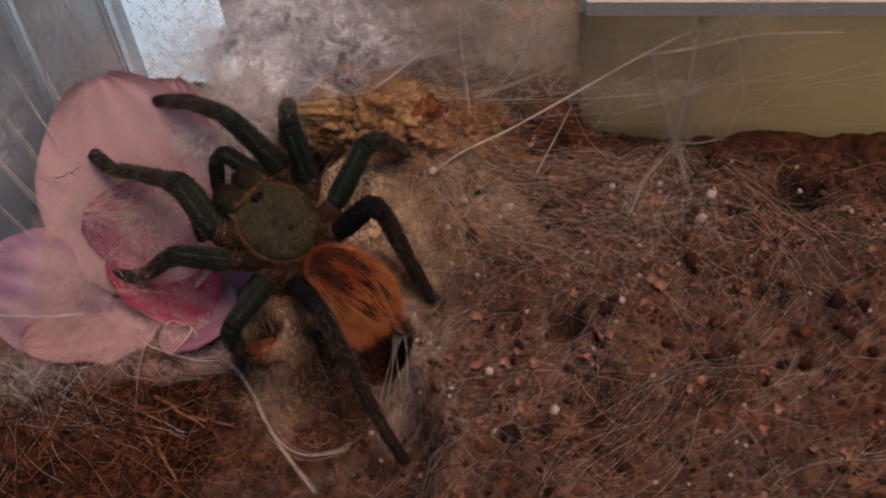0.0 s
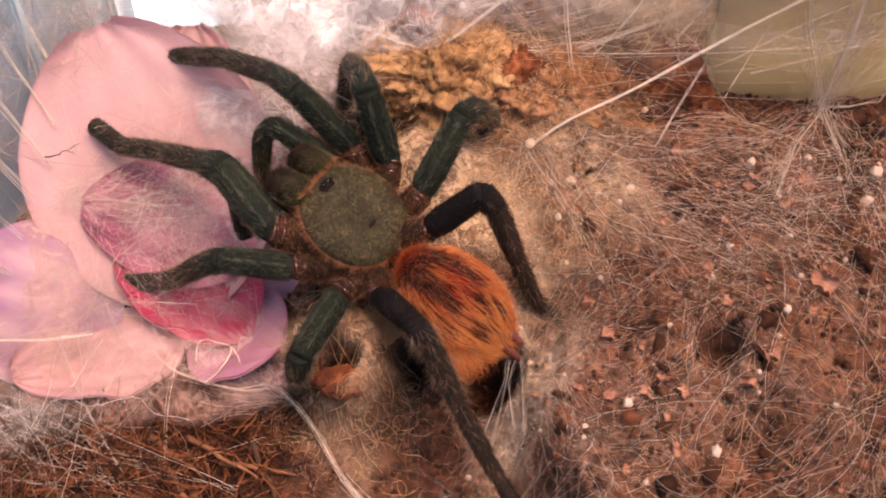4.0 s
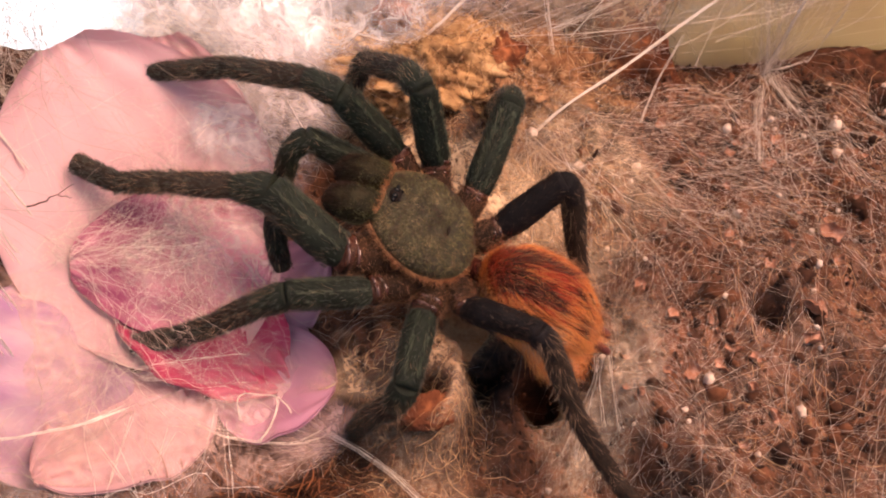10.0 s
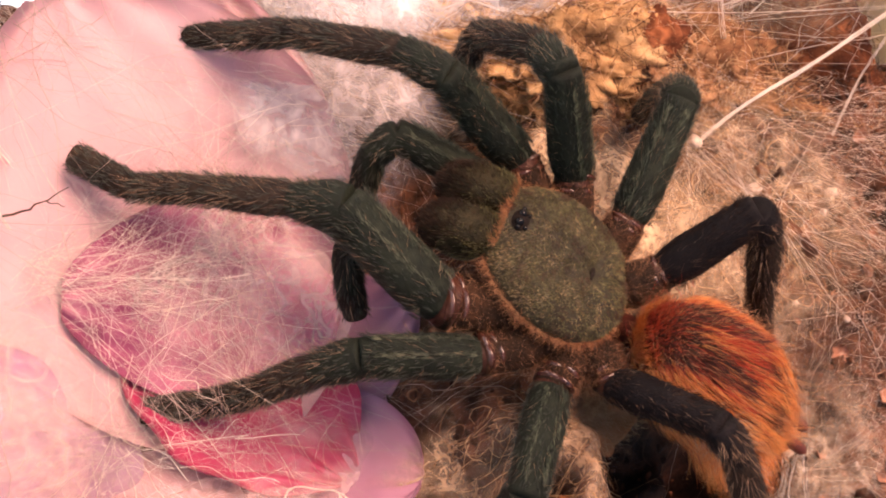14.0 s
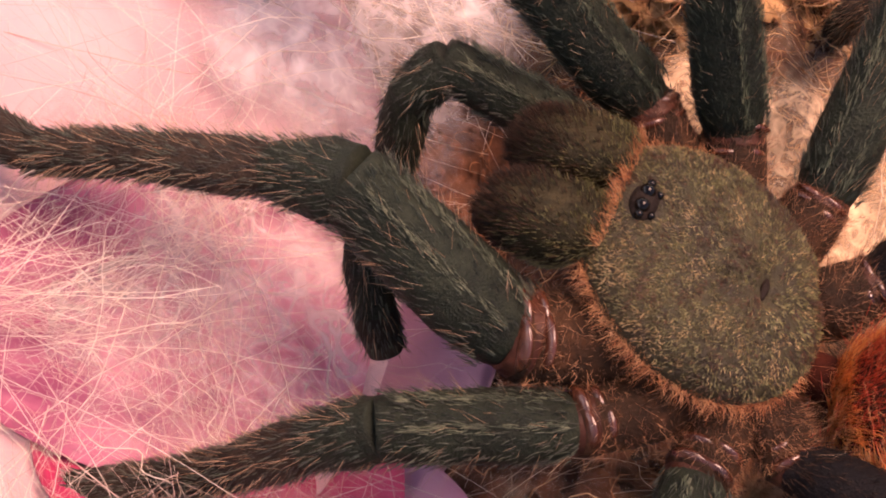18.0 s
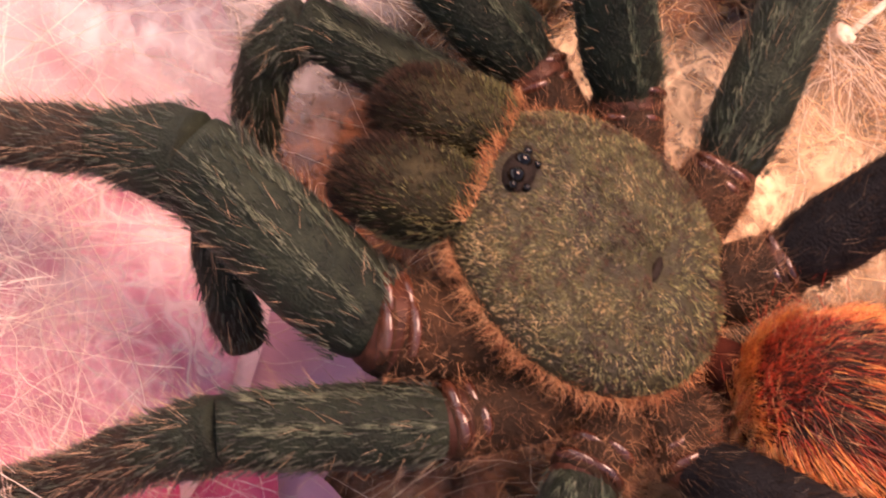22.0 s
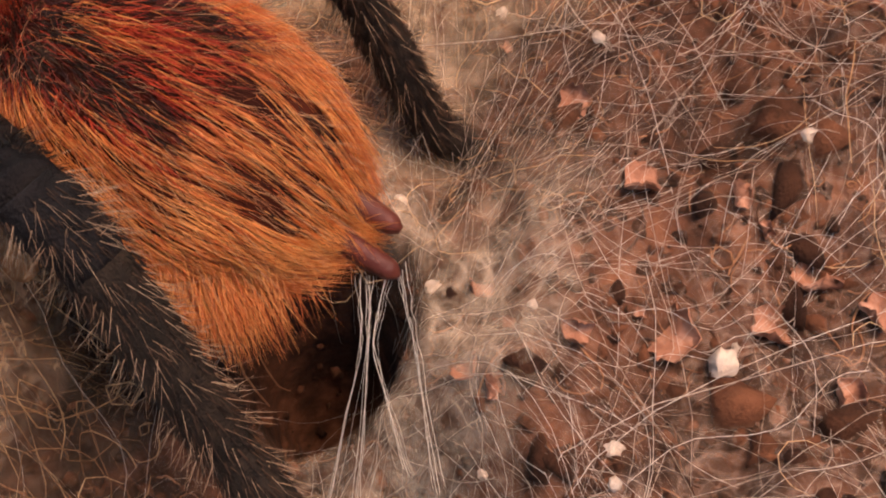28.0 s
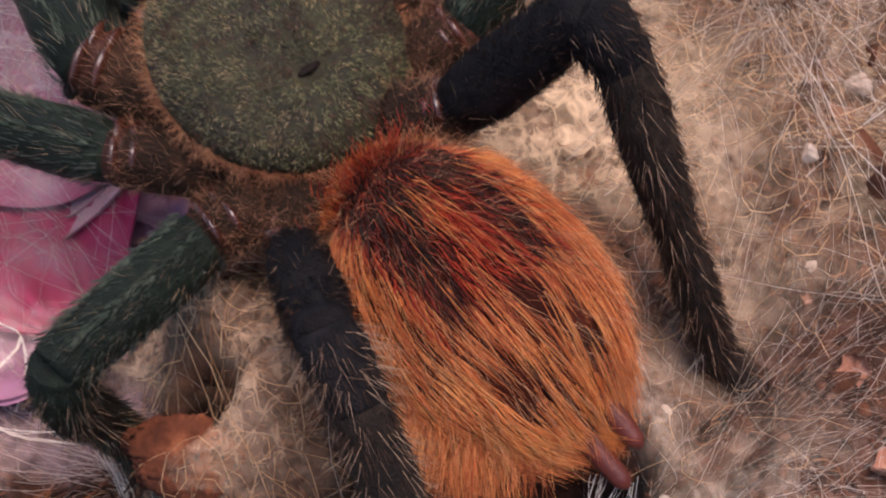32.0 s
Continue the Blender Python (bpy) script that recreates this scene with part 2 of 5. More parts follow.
def veil_material(name, colour, most, scale, haze=0.25, width=0.03, low=0.36, high=0.62):
    """A film of silk: a net of crossing threads at two sizes over a thin felt that one looks through."""
    m = bpy.data.materials.new(name)
    m.use_nodes = True
    nt = m.node_tree
    n, link = nt.nodes, nt.links.new
    b = n["Principled BSDF"]
    b.inputs["Base Color"].default_value = (*colour, 1)
    b.inputs["Roughness"].default_value = 0.6
    b.inputs["Specular IOR Level"].default_value = 0.2
    geo = n.new("ShaderNodeTexCoord")

    def node(kind, operation, first, second):
        q = n.new(kind)
        q.operation = operation
        for k, w in enumerate((first, second)):
            if w is None:
                continue
            if isinstance(w, (int, float)):
                q.inputs[k].default_value = w
            else:
                link(w, q.inputs[k])
        return q.outputs[0]

    def cloud(size, detail, bent):
        q = n.new("ShaderNodeTexNoise")
        q.inputs["Scale"].default_value, q.inputs["Detail"].default_value, q.inputs["Distortion"].default_value = size, detail, bent
        link(geo.outputs["Object"], q.inputs["Vector"])
        return q.outputs[0]

    def spread(value, a, b2, c, d):
        q = n.new("ShaderNodeMapRange")
        link(value, q.inputs["Value"])
        for k, w in zip(("From Min", "From Max", "To Min", "To Max"), (a, b2, c, d)):
            q.inputs[k].default_value = w
        return q.outputs[0]

    net = None
    for size, w, bent, strong in ((scale, width, 0.6, 1.0), (scale * 2.3, width * 1.3, 0.9, 0.75), (scale * 0.55, width * 0.45, 0.4, 1.0)):
        off = node("ShaderNodeMath", "ABSOLUTE", node("ShaderNodeMath", "SUBTRACT", cloud(size, 1.5, bent), 0.5), None)
        line = spread(off, 0.0, w, strong, 0.0)
        net = line if net is None else node("ShaderNodeMath", "MAXIMUM", net, line)
    felt = spread(cloud(scale * 1.6, 8, 1.1), 0.3, 0.75, 0.0, 1.0)
    dense = spread(cloud(min(scale / 5, 60), 5, 0.5), low, high, 0.15, 1.0)
    both = node("ShaderNodeMath", "ADD", node("ShaderNodeMath", "MULTIPLY", net, 1.0 - haze), node("ShaderNodeMath", "MULTIPLY", felt, haze * 1.6))
    thick = n.new("ShaderNodeAttribute")
    thick.attribute_name = "thickness"
    cover = node("ShaderNodeMath", "MULTIPLY", node("ShaderNodeMath", "MULTIPLY", both, dense), most)
    link(node("ShaderNodeMath", "MULTIPLY", cover, thick.outputs["Fac"]), b.inputs["Alpha"])
    return m


V_CREAM = veil_material("cream_film", (0.84, 0.66, 0.48), 0.45, 260, 0.5, 0.04)
V_FELT = veil_material("felt_film", (0.62, 0.42, 0.26), 0.9, 230, 0.55, 0.035)
V_ROSE = veil_material("rose_film", (0.6, 0.36, 0.3), 0.9, 190, 0.55, 0.03)
V_PINK = veil_material("pink_film", (0.86, 0.78, 0.76), 0.42, 150, 0.35, 0.05)
V_NET = veil_material("net_film", (0.62, 0.51, 0.49), 0.62, 150, 0.3, 0.06, 0.3, 0.6)
V_CURTAIN = veil_material("curtain_film", (0.6, 0.4, 0.33), 0.5, 150, 0.4, 0.055, 0.25, 0.55)
V_GREY = veil_material("grey_film", (0.56, 0.49, 0.49), 1.0, 150, 0.6, 0.06)
V_HAZE = veil_material("haze_film", (0.86, 0.76, 0.62), 0.8, 90, 0.42, 0.022)
V_SOIL = veil_material("soil_film", (0.56, 0.38, 0.28), 0.32, 190, 0.3, 0.026, 0.4, 0.62)
V_WHITE = veil_material("white_film", (0.86, 0.84, 0.83), 0.85, 120, 0.6, 0.025)
V_FAINT = veil_material("faint_film", (0.82, 0.77, 0.74), 0.62, 110, 0.45, 0.022)
V_TAN = veil_material("tan_film", (0.8, 0.58, 0.36), 0.55, 200, 0.5, 0.05)


def let_through(m, share):
    """Makes a thin sheet pass on part of the light that falls on its far side."""
    n, link = m.node_tree.nodes, m.node_tree.links.new
    b, out = n["Principled BSDF"], n["Material Output"]
    tr, mix = n.new("ShaderNodeBsdfTranslucent"), n.new("ShaderNodeMixShader")
    mix.inputs[0].default_value = share
    if b.inputs["Base Color"].is_linked:
        link(b.inputs["Base Color"].links[0].from_socket, tr.inputs["Color"])
    else:
        tr.inputs["Color"].default_value = b.inputs["Base Color"].default_value
    link(b.outputs[0], mix.inputs[1])
    link(tr.outputs[0], mix.inputs[2])
    link(mix.outputs[0], out.inputs["Surface"])


for sheet, share in ((M_WALL, 0.55), (M_PANE, 0.4), (M_PETAL, 0.3), (M_LILAC, 0.3), (M_DUSKY, 0.3)):
    let_through(sheet, share)
for hair in (H_ORANGE, H_FRINGE, H_RED, H_PALE, M_SILK, M_SILKB):
    let_through(hair, 0.18)


# ---- geometry helpers; lengths in millimetres ----
rng = np.random.default_rng(7)


def mesh_from(name, verts, faces, mat, smooth=True):
    me = bpy.data.meshes.new(name)
    me.from_pydata((np.asarray(verts, float) * MM).tolist(), [], [tuple(int(i) for i in f) for f in faces])
    me.materials.append(mat)
    if smooth:
        me.polygons.foreach_set("use_smooth", [True] * len(me.polygons))
    me.update()
    return me


def part(name, me, parent=None, label=""):
    ob = new(name, me)
    if parent is not None:
        ob.parent = parent
    if label:
        tagged(ob, label)
    return ob


def lattice(seed):
    r = np.random.default_rng(seed)
    return r.random((64, 64))


def smooth_noise(x, y, size, seed):
    """Value noise between -1 and 1 with waves of about that size."""
    g = lattice(seed)
    u, v = np.asarray(x) / size + 100.3, np.asarray(y) / size + 100.7
    i, j = np.floor(u).astype(int), np.floor(v).astype(int)
    a, b = u - i, v - j
    a, b = a * a * (3 - 2 * a), b * b * (3 - 2 * b)
    i0, j0, i1, j1 = i % 64, j % 64, (i + 1) % 64, (j + 1) % 64
    return 2 * ((g[i0, j0] * (1 - a) + g[i1, j0] * a) * (1 - b) + (g[i0, j1] * (1 - a) + g[i1, j1] * a) * b) - 1


def bump_at(x, y, cx, cy, r, h, power=2.0):
    d = np.hypot(x - cx, y - cy) / r
    return h * np.exp(-d ** power)


def height(x, y, fine=True):
    """The soil's height."""
    x, y = np.asarray(x, float), np.asarray(y, float)
    z = 2.2 * smooth_noise(x, y, 26, 1) + 2.2 * smooth_noise(x, y, 11, 5)
    z = z + bump_at(x, y, 2, 66, 24, 8) + bump_at(x, y, 34, 64, 22, 6) + 2.0 * smooth_noise(x, y, 17, 6) * np.clip((x - 40) / 20, 0, 1)
    low = 1 / (1 + np.exp((y + 14 + 0.25 * (x - 10)) / 5.0))
    low = np.maximum(low, 1 / (1 + np.exp((x + 20 - 0.25 * y) / 3.5)))
    low = low / (1 + np.exp((x - 43 - 12 / (1 + np.exp((y + 34) / 3.0))) / 3.0))
    z = z - 25 * low
    z = z - 6 / (1 + np.exp(-(y - 78 - 0.25 * (x - 100)) / 4.0)) / (1 + np.exp(-(x - 30) / 4.0))
    z = z + bump_at(x, y, 30.5, -14, 7.0, -32, 4) + bump_at(x, y, -13, -13, 8, 6, 4) + bump_at(x, y, 39, 1, 11, -8) + bump_at(x, y, 16, -11, 5.5, -10, 4) + bump_at(x, y, 21, -27, 8, 4) + bump_at(x, y, -0.5, -21.5, 11.5, 18, 4) + bump_at(x, y, 12, -16, 5, -6, 4) + bump_at(x, y, -6, -12, 7, 4, 4) + bump_at(x, y, 2, -30, 9, 8)
    z = z + bump_at(x, y, 83, 1, 5, -13, 4) + bump_at(x, y, 137, 68, 8, -16, 4) + bump_at(x, y, 95, -22, 9, -7) + bump_at(x, y, 118, 10, 11, -6) + bump_at(x, y, 66, 34, 8, -4) + bump_at(x, y, 130, -40, 16, -9) + bump_at(x, y, -2.6, -24.2, 4.8, -13, 4)
    if fine:
        z = z + 1.5 * smooth_noise(x, y, 6, 2) + 1.0 * smooth_noise(x, y, 2.9, 3) + 0.45 * np.abs(smooth_noise(x, y, 1.3, 4))
    return z


def tubes(paths, radii, sides=3):
    """Thin tubes along the paths (n, k, 3), radii (n, k): vertices and faces."""
    p, r = np.asarray(paths, float), np.asarray(radii, float)
    n, k, _ = p.shape
    t = np.gradient(p, axis=1)
    t /= np.linalg.norm(t, axis=2, keepdims=True) + 1e-9
    ref = np.where(np.abs(t[..., 2:3]) > 0.9, np.array([1.0, 0, 0]), np.array([0, 0, 1.0]))
    a = np.cross(t, ref)
    a /= np.linalg.norm(a, axis=2, keepdims=True) + 1e-9
    b = np.cross(t, a)
    ang = np.arange(sides) * 2 * np.pi / sides
    ring = a[:, :, None] * np.cos(ang)[None, None, :, None] + b[:, :, None] * np.sin(ang)[None, None, :, None]
    v = (p[:, :, None] + ring * r[:, :, None, None]).reshape(-1, 3)
    base = (np.arange(n) * k * sides)[:, None, None]
    j = (np.arange(k - 1) * sides)[None, :, None]
    s = np.arange(sides)[None, None, :]
    s2 = (s + 1) % sides
    f = np.stack([base + j + s, base + j + s2, base + j + sides + s2, base + j + sides + s], -1).reshape(-1, 4)
    return v, f


def hair_mesh(name, roots, ways, lengths, width, mat, bend=None, wild=0.15):
    """Tapered hairs: from the roots along the ways, bent towards bend."""
    roots, ways = np.asarray(roots, float), np.asarray(ways, float)
    n = len(roots)
    ways = ways + wild * rng.normal(size=(n, 3))
    ways /= np.linalg.norm(ways, axis=1, keepdims=True)
    lengths = np.broadcast_to(np.asarray(lengths, float), (n,)) * rng.uniform(0.65, 1.2, n)
    u = np.linspace(0, 1, 4)
    p = roots[:, None] + ways[:, None] * (lengths[:, None] * u)[..., None]
    if bend is not None:
        p = p + np.asarray(bend, float).reshape(-1, 1, 3) * (lengths[:, None] * u ** 2)[..., None]
    r = np.broadcast_to(np.array([1.0, 0.85, 0.6, 0.12]) * width, (n, 4))
    v, f = tubes(p, r)
    return mesh_from(name, v, f, mat)


def tube_mesh(name, points, radii, mat, sides=14, steps=6):
    """One smooth round body through the points, closed at its ends."""
    p, r = np.asarray(points, float), np.asarray(radii, float)
    s = np.r_[0, np.cumsum(np.linalg.norm(np.diff(p, axis=0), axis=1))]
    u = np.linspace(0, s[-1], steps * (len(p) - 1) + 1)
    q = np.stack([np.interp(u, s, p[:, k]) for k in range(3)], 1)
    rr = np.interp(u, s, r)
    v, f = tubes(q[None], rr[None], sides)
    k = len(q)
    v = np.r_[v, [q[0]], [q[-1]]]
    f = [list(t) for t in f]
    f += [[(i + 1) % sides, i, k * sides] for i in range(sides)]
    f += [[(k - 1) * sides + i, (k - 1) * sides + (i + 1) % sides, k * sides + 1] for i in range(sides)]
    return mesh_from(name, v, f, mat)


def segment_profile(a, b, r0, r1, swell=0.12, start=0.9):
    """Points and radii of one leg joint with rounded ends."""
    a, b = np.asarray(a, float), np.asarray(b, float)
    u = np.array([0, 0.03, 0.1, 0.3, 0.6, 0.85, 0.96, 1.0])
    t = (b - a) / (np.linalg.norm(b - a) + 1e-9)
    a, b = a - 0.5 * t, b + 0.6 * t
    p = a + (b - a) * u[:, None]
    r = (r0 + (r1 - r0) * u) * np.array([start, 0.45 + 0.55 * start, 0.9 + 0.08 * start, 1 + swell, 1 + swell * 0.6, 1.0, 0.97, 0.9])
    return p, r


def ellipsoid(name, centre, axes, mat, rings=18, sides=28, shape=None):
    """A rounded body; axes: three vectors of its half sizes. shape(u, v, w) scales the unit ball's points."""
    th, ph = np.linspace(0, np.pi, rings + 1), np.arange(sides) * 2 * np.pi / sides
    unit = np.stack([np.outer(np.cos(th), np.ones(sides)), np.outer(np.sin(th), np.cos(ph)), np.outer(np.sin(th), np.sin(ph))], -1).reshape(-1, 3)
    if shape is not None:
        unit = shape(unit)
    v = np.asarray(centre) + unit @ np.asarray(axes, float)
    f = [(i * sides + j, i * sides + (j + 1) % sides, (i + 1) * sides + (j + 1) % sides, (i + 1) * sides + j) for i in range(rings) for j in range(sides)]
    return mesh_from(name, v, f, mat)


def blob(name, centre, axes, mat, amp, seed, rings=40, sides=56, size=3.0):
    """A lumpy body."""
    def shape(q):
        d = q * 12
        k = smooth_noise(d[:, 0], d[:, 1], size * 1.7, seed) + smooth_noise(d[:, 1], d[:, 2], size * 1.3, seed + 1) + smooth_noise(d[:, 2], d[:, 0], size, seed + 2)
        k = k + 0.5 * smooth_noise(d[:, 1] * 1.3, d[:, 2] - d[:, 0], size * 0.16, seed + 4) + 0.7 * smooth_noise(d[:, 0] + d[:, 2], d[:, 1], size * 0.35, seed + 3)
        return q * (1 + amp * k)[:, None]
    return ellipsoid(name, centre, axes, mat, rings, sides, shape)


# ---- structure ----
def slab(name, size, at, mat, turn=0.0, label=""):
    """A bevelled board of that size with its middle at the place."""
    bm = bmesh.new()
    bmesh.ops.create_cube(bm, size=1.0)
    bmesh.ops.scale(bm, vec=Vector(size) * MM, verts=bm.verts)
    bmesh.ops.bevel(bm, geom=bm.edges[:], offset=min(size) * 0.2 * MM, segments=2, affect="EDGES")
    me = bpy.data.meshes.new(name)
    bm.to_mesh(me)
    bm.free()
    me.materials.append(mat)
    ob = new(name, me)
    ob.matrix_world = pose(at[0] * MM, at[1] * MM, at[2] * MM, 0, 0, turn)
    if label:
        tagged(ob, label, kind="structure")
    return ob


def build_ground():
    xs, ys = np.arange(-104, 221, 0.78), np.arange(-120, 106, 0.78)
    gx, gy = np.meshgrid(xs, ys)
    gz = height(gx, gy)
    nx, ny = len(xs), len(ys)
    v = np.stack([gx, gy, gz], -1).reshape(-1, 3)
    i = (np.arange(ny - 1)[:, None] * nx + np.arange(nx - 1)[None]).reshape(-1)
    f = np.stack([i, i + 1, i + nx + 1, i + nx], 1)
    ob = new("ground", mesh_from("ground", v, f, M_SOIL))
    return tagged(ob, "crumbly brown coconut-fibre substrate with burrow holes", "soil", kind="structure")


build_ground()
tagged(slab("wall_back", (170, 4, 106), (147.5, 100.6, -3), M_WALL, 14, "smeared olive-brown translucent terrarium back wall"), category="wall")
tagged(slab("wall_back", (131, 3, 120), (3.5, 92.9, -3), M_TANWALL, 6, "cream web-coated panel of the terrarium's back wall"), category="wall")
tagged(slab("wall_right", (4, 262, 106), (224, -12, -3), M_WALL, 0, "smeared olive-brown terrarium side wall"), category="wall")
tagged(slab("trim", (170, 14, 9), (147.5, 101.6, 54.5), M_EDGE, 14, "pale cream plastic rim of the terrarium"), category="rim")
tagged(slab("base", (400, 290, 6), (40, -10, -95), M_GREY, 0, "dark plastic terrarium floor under the soil"), category="floor")
tagged(slab("wall_left", (4, 220, 150), (-106, -10, -10), M_PANE, -4, "grey translucent acrylic terrarium side wall"), category="wall")
tagged(slab("corner_post", (6, 6, 170), (-100, 72, 0), M_BLUE, 10, "pale blue clear acrylic corner of the terrarium"), category="corner post")
tagged(slab("corner_post", (4, 4, 170), (-98, 30, 0), M_BLUE, 10, "pale blue clear acrylic strip on the terrarium wall"), category="corner post")
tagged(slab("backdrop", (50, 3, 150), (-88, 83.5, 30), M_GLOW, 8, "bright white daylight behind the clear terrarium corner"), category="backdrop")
# unseen glowing board, added so that the translucent back wall comes out brighter
tagged(slab("backdrop", (700, 6, 400), (300, 300, 0), M_BACKGLOW, 10, "warm glowing board added behind the translucent wall to brighten it"), category="backdrop")
# added glow behind the grey pane, which makes it paler and brighter
tagged(slab("backdrop", (3, 260, 220), (-126, -10, 20), M_GLOW, -4, "glowing board added outside the acrylic side wall to whiten it"), category="backdrop")
tagged(slab("table", (1600, 1600, 12), (0, 0, -106), M_GREY, 0, "plain grey table under the terrarium"), category="table")


# ---- flower ----
def petal_mesh(name, base, tip, across, width, cup, curl, mat, ruffle=0.0, seed=0, power=0.7, thick=0.7):
    """A cupped petal from its base to its tip; across: the way of its width."""
    base, tip, across = (np.asarray(q, float) for q in (base, tip, across))
    along = tip - base
    across = across - along * (across @ along) / (along @ along)
    across /= np.linalg.norm(across)
    up = np.cross(along / np.linalg.norm(along), across)
    if up[2] < 0:
        up = -up
    nu, nv = 34, 30
    u, v = np.meshgrid(np.linspace(0, 1, nu), np.linspace(-1, 1, nv), indexing="ij")
    w = width * 0.5 * np.sin(np.pi * np.clip(u, 0, 1) ** power * 0.97 + 0.05) ** 0.55
    rip = ruffle * smooth_noise(u * 30 + seed * 9, v * 12, 5, 20 + seed) * (np.abs(v) ** 2 + 0.2)
    rip = rip + 0.25 * ruffle * np.sin(v * 14 + seed) * u
    top = base + along * u[..., None] + across * (v * w)[..., None] + up * (cup * (v ** 2) + curl * u ** 2 + rip)[..., None]
    p = np.r_[top.reshape(-1, 3), (top - up * thick).reshape(-1, 3)]
    n = nu * nv
    f = []
    for i in range(nu - 1):
        for j in range(nv - 1):
            a = i * nv + j
            f.append((a, a + 1, a + nv + 1, a + nv))
            f.append((n + a, n + a + nv, n + a + nv + 1, n + a + 1))
    rim = [i * nv for i in range(nu)] + [(nu - 1) * nv + j for j in range(1, nv)] + [i * nv + nv - 1 for i in range(nu - 2, -1, -1)] + [j for j in range(nv - 2, 0, -1)]
    for k in range(len(rim)):
        a, b = rim[k], rim[(k + 1) % len(rim)]
        f.append((a, n + a, n + b, b))
    return mesh_from(name, p, f, mat)


def build_flower():
    fl = tagged(new("artificial_flower"), "pink artificial orchid with magenta throat, veiled in web", "flower")
    c = (-42, -10, -18)
    part("petal", petal_mesh("petal", c, (-82, 38, 22), (0.8, 0.55, 0.1), 62, 4, 4, M_PETAL, 1.5, 1, 1.0), fl, "broad pale pink petal")
    part("petal", petal_mesh("petal", (-42, -6, -17), (-60, 47, 19), (1, 0.1, 0), 36, 3, 2, M_PETAL, 1.5, 2, 1.0), fl, "pale pink petal under web")
    part("petal", petal_mesh("petal", (-60, -20, -15), (-98, -29, 1), (0.1, 1, 0.4), 42, -4, 4, M_LILAC, 2.0, 3, 0.85), fl, "lilac and cream veined petal")
    part("petal", petal_mesh("petal", (-45, -20, -19), (-78, -44, -13), (1, -0.6, 0), 26, 3, 2, M_ROSE, 1.5, 4, 0.85), fl, "pale pink lower petal")
    part("petal", petal_mesh("petal", (-42, -15, -21), (-18, -19, -12), (0.25, 1, 0), 30, 2, 1, M_DUSKY, 1.4, 5, 0.85), fl, "dusky pink petal")
    part("petal", petal_mesh("petal", (-46, -6, -20), (-20, 15, -12), (0.7, -0.7, 0), 26, 0.5, 0.5, M_DUSKY, 1.2, 9, 0.8), fl, "pale pink petal under the spider")
    part("petal", petal_mesh("petal", (-33, 9, -6.0), (-75, -1, 0.6), (-0.1, 0.85, 0.52), 34, 0.6, 0.5, M_MAUVE, 1.2, 8, 0.75, 0.25), fl, "mottled mauve inner petal under netted silk")
    part("lip", petal_mesh("lip", (-62, 5, -9.5), (-29, -17, -17), (0.3, 1, 0), 34, 1.5, 0.5, M_MAGENTA, 2.8, 6), fl, "crumpled magenta throat of the flower")
    part("column", ellipsoid("column", (-47, -15, -18), np.diag([4, 3, 3]), M_MAGENTA), fl)


build_flower()


# ---- spider ----
F = Vector((-0.885, 0.33, 0.33)).normalized()
S = Vector((0.35, 0.935, 0.0)).normalized()
U = S.cross(F).normalized()
F, S, U = np.array(F), np.array(S), np.array(U)
EYES = np.array([-11.9, 4.5, 26.2])
CARA = EYES - 8.6 * F - 3.6 * U


def leg_points(points, radii, k, n, rnd):
    """Random roots and outward ways on joint k of a leg."""
    a, b = np.asarray(points[k], float), np.asarray(points[k + 1], float)
    t = (b - a) / np.linalg.norm(b - a)
    e = np.cross(t, (0.3, 0.2, 1.0))
    e /= np.linalg.norm(e)
    g = np.cross(t, e)
    u, th = rnd.uniform(0.03, 0.98, n), rnd.uniform(0, 2 * np.pi, n)
    out = e * np.cos(th)[:, None] + g * np.sin(th)[:, None]
    r = radii[k] + (radii[k + 1] - radii[k]) * u
    return a + (b - a) * u[:, None] + out * (r * 1.02)[:, None], out, t


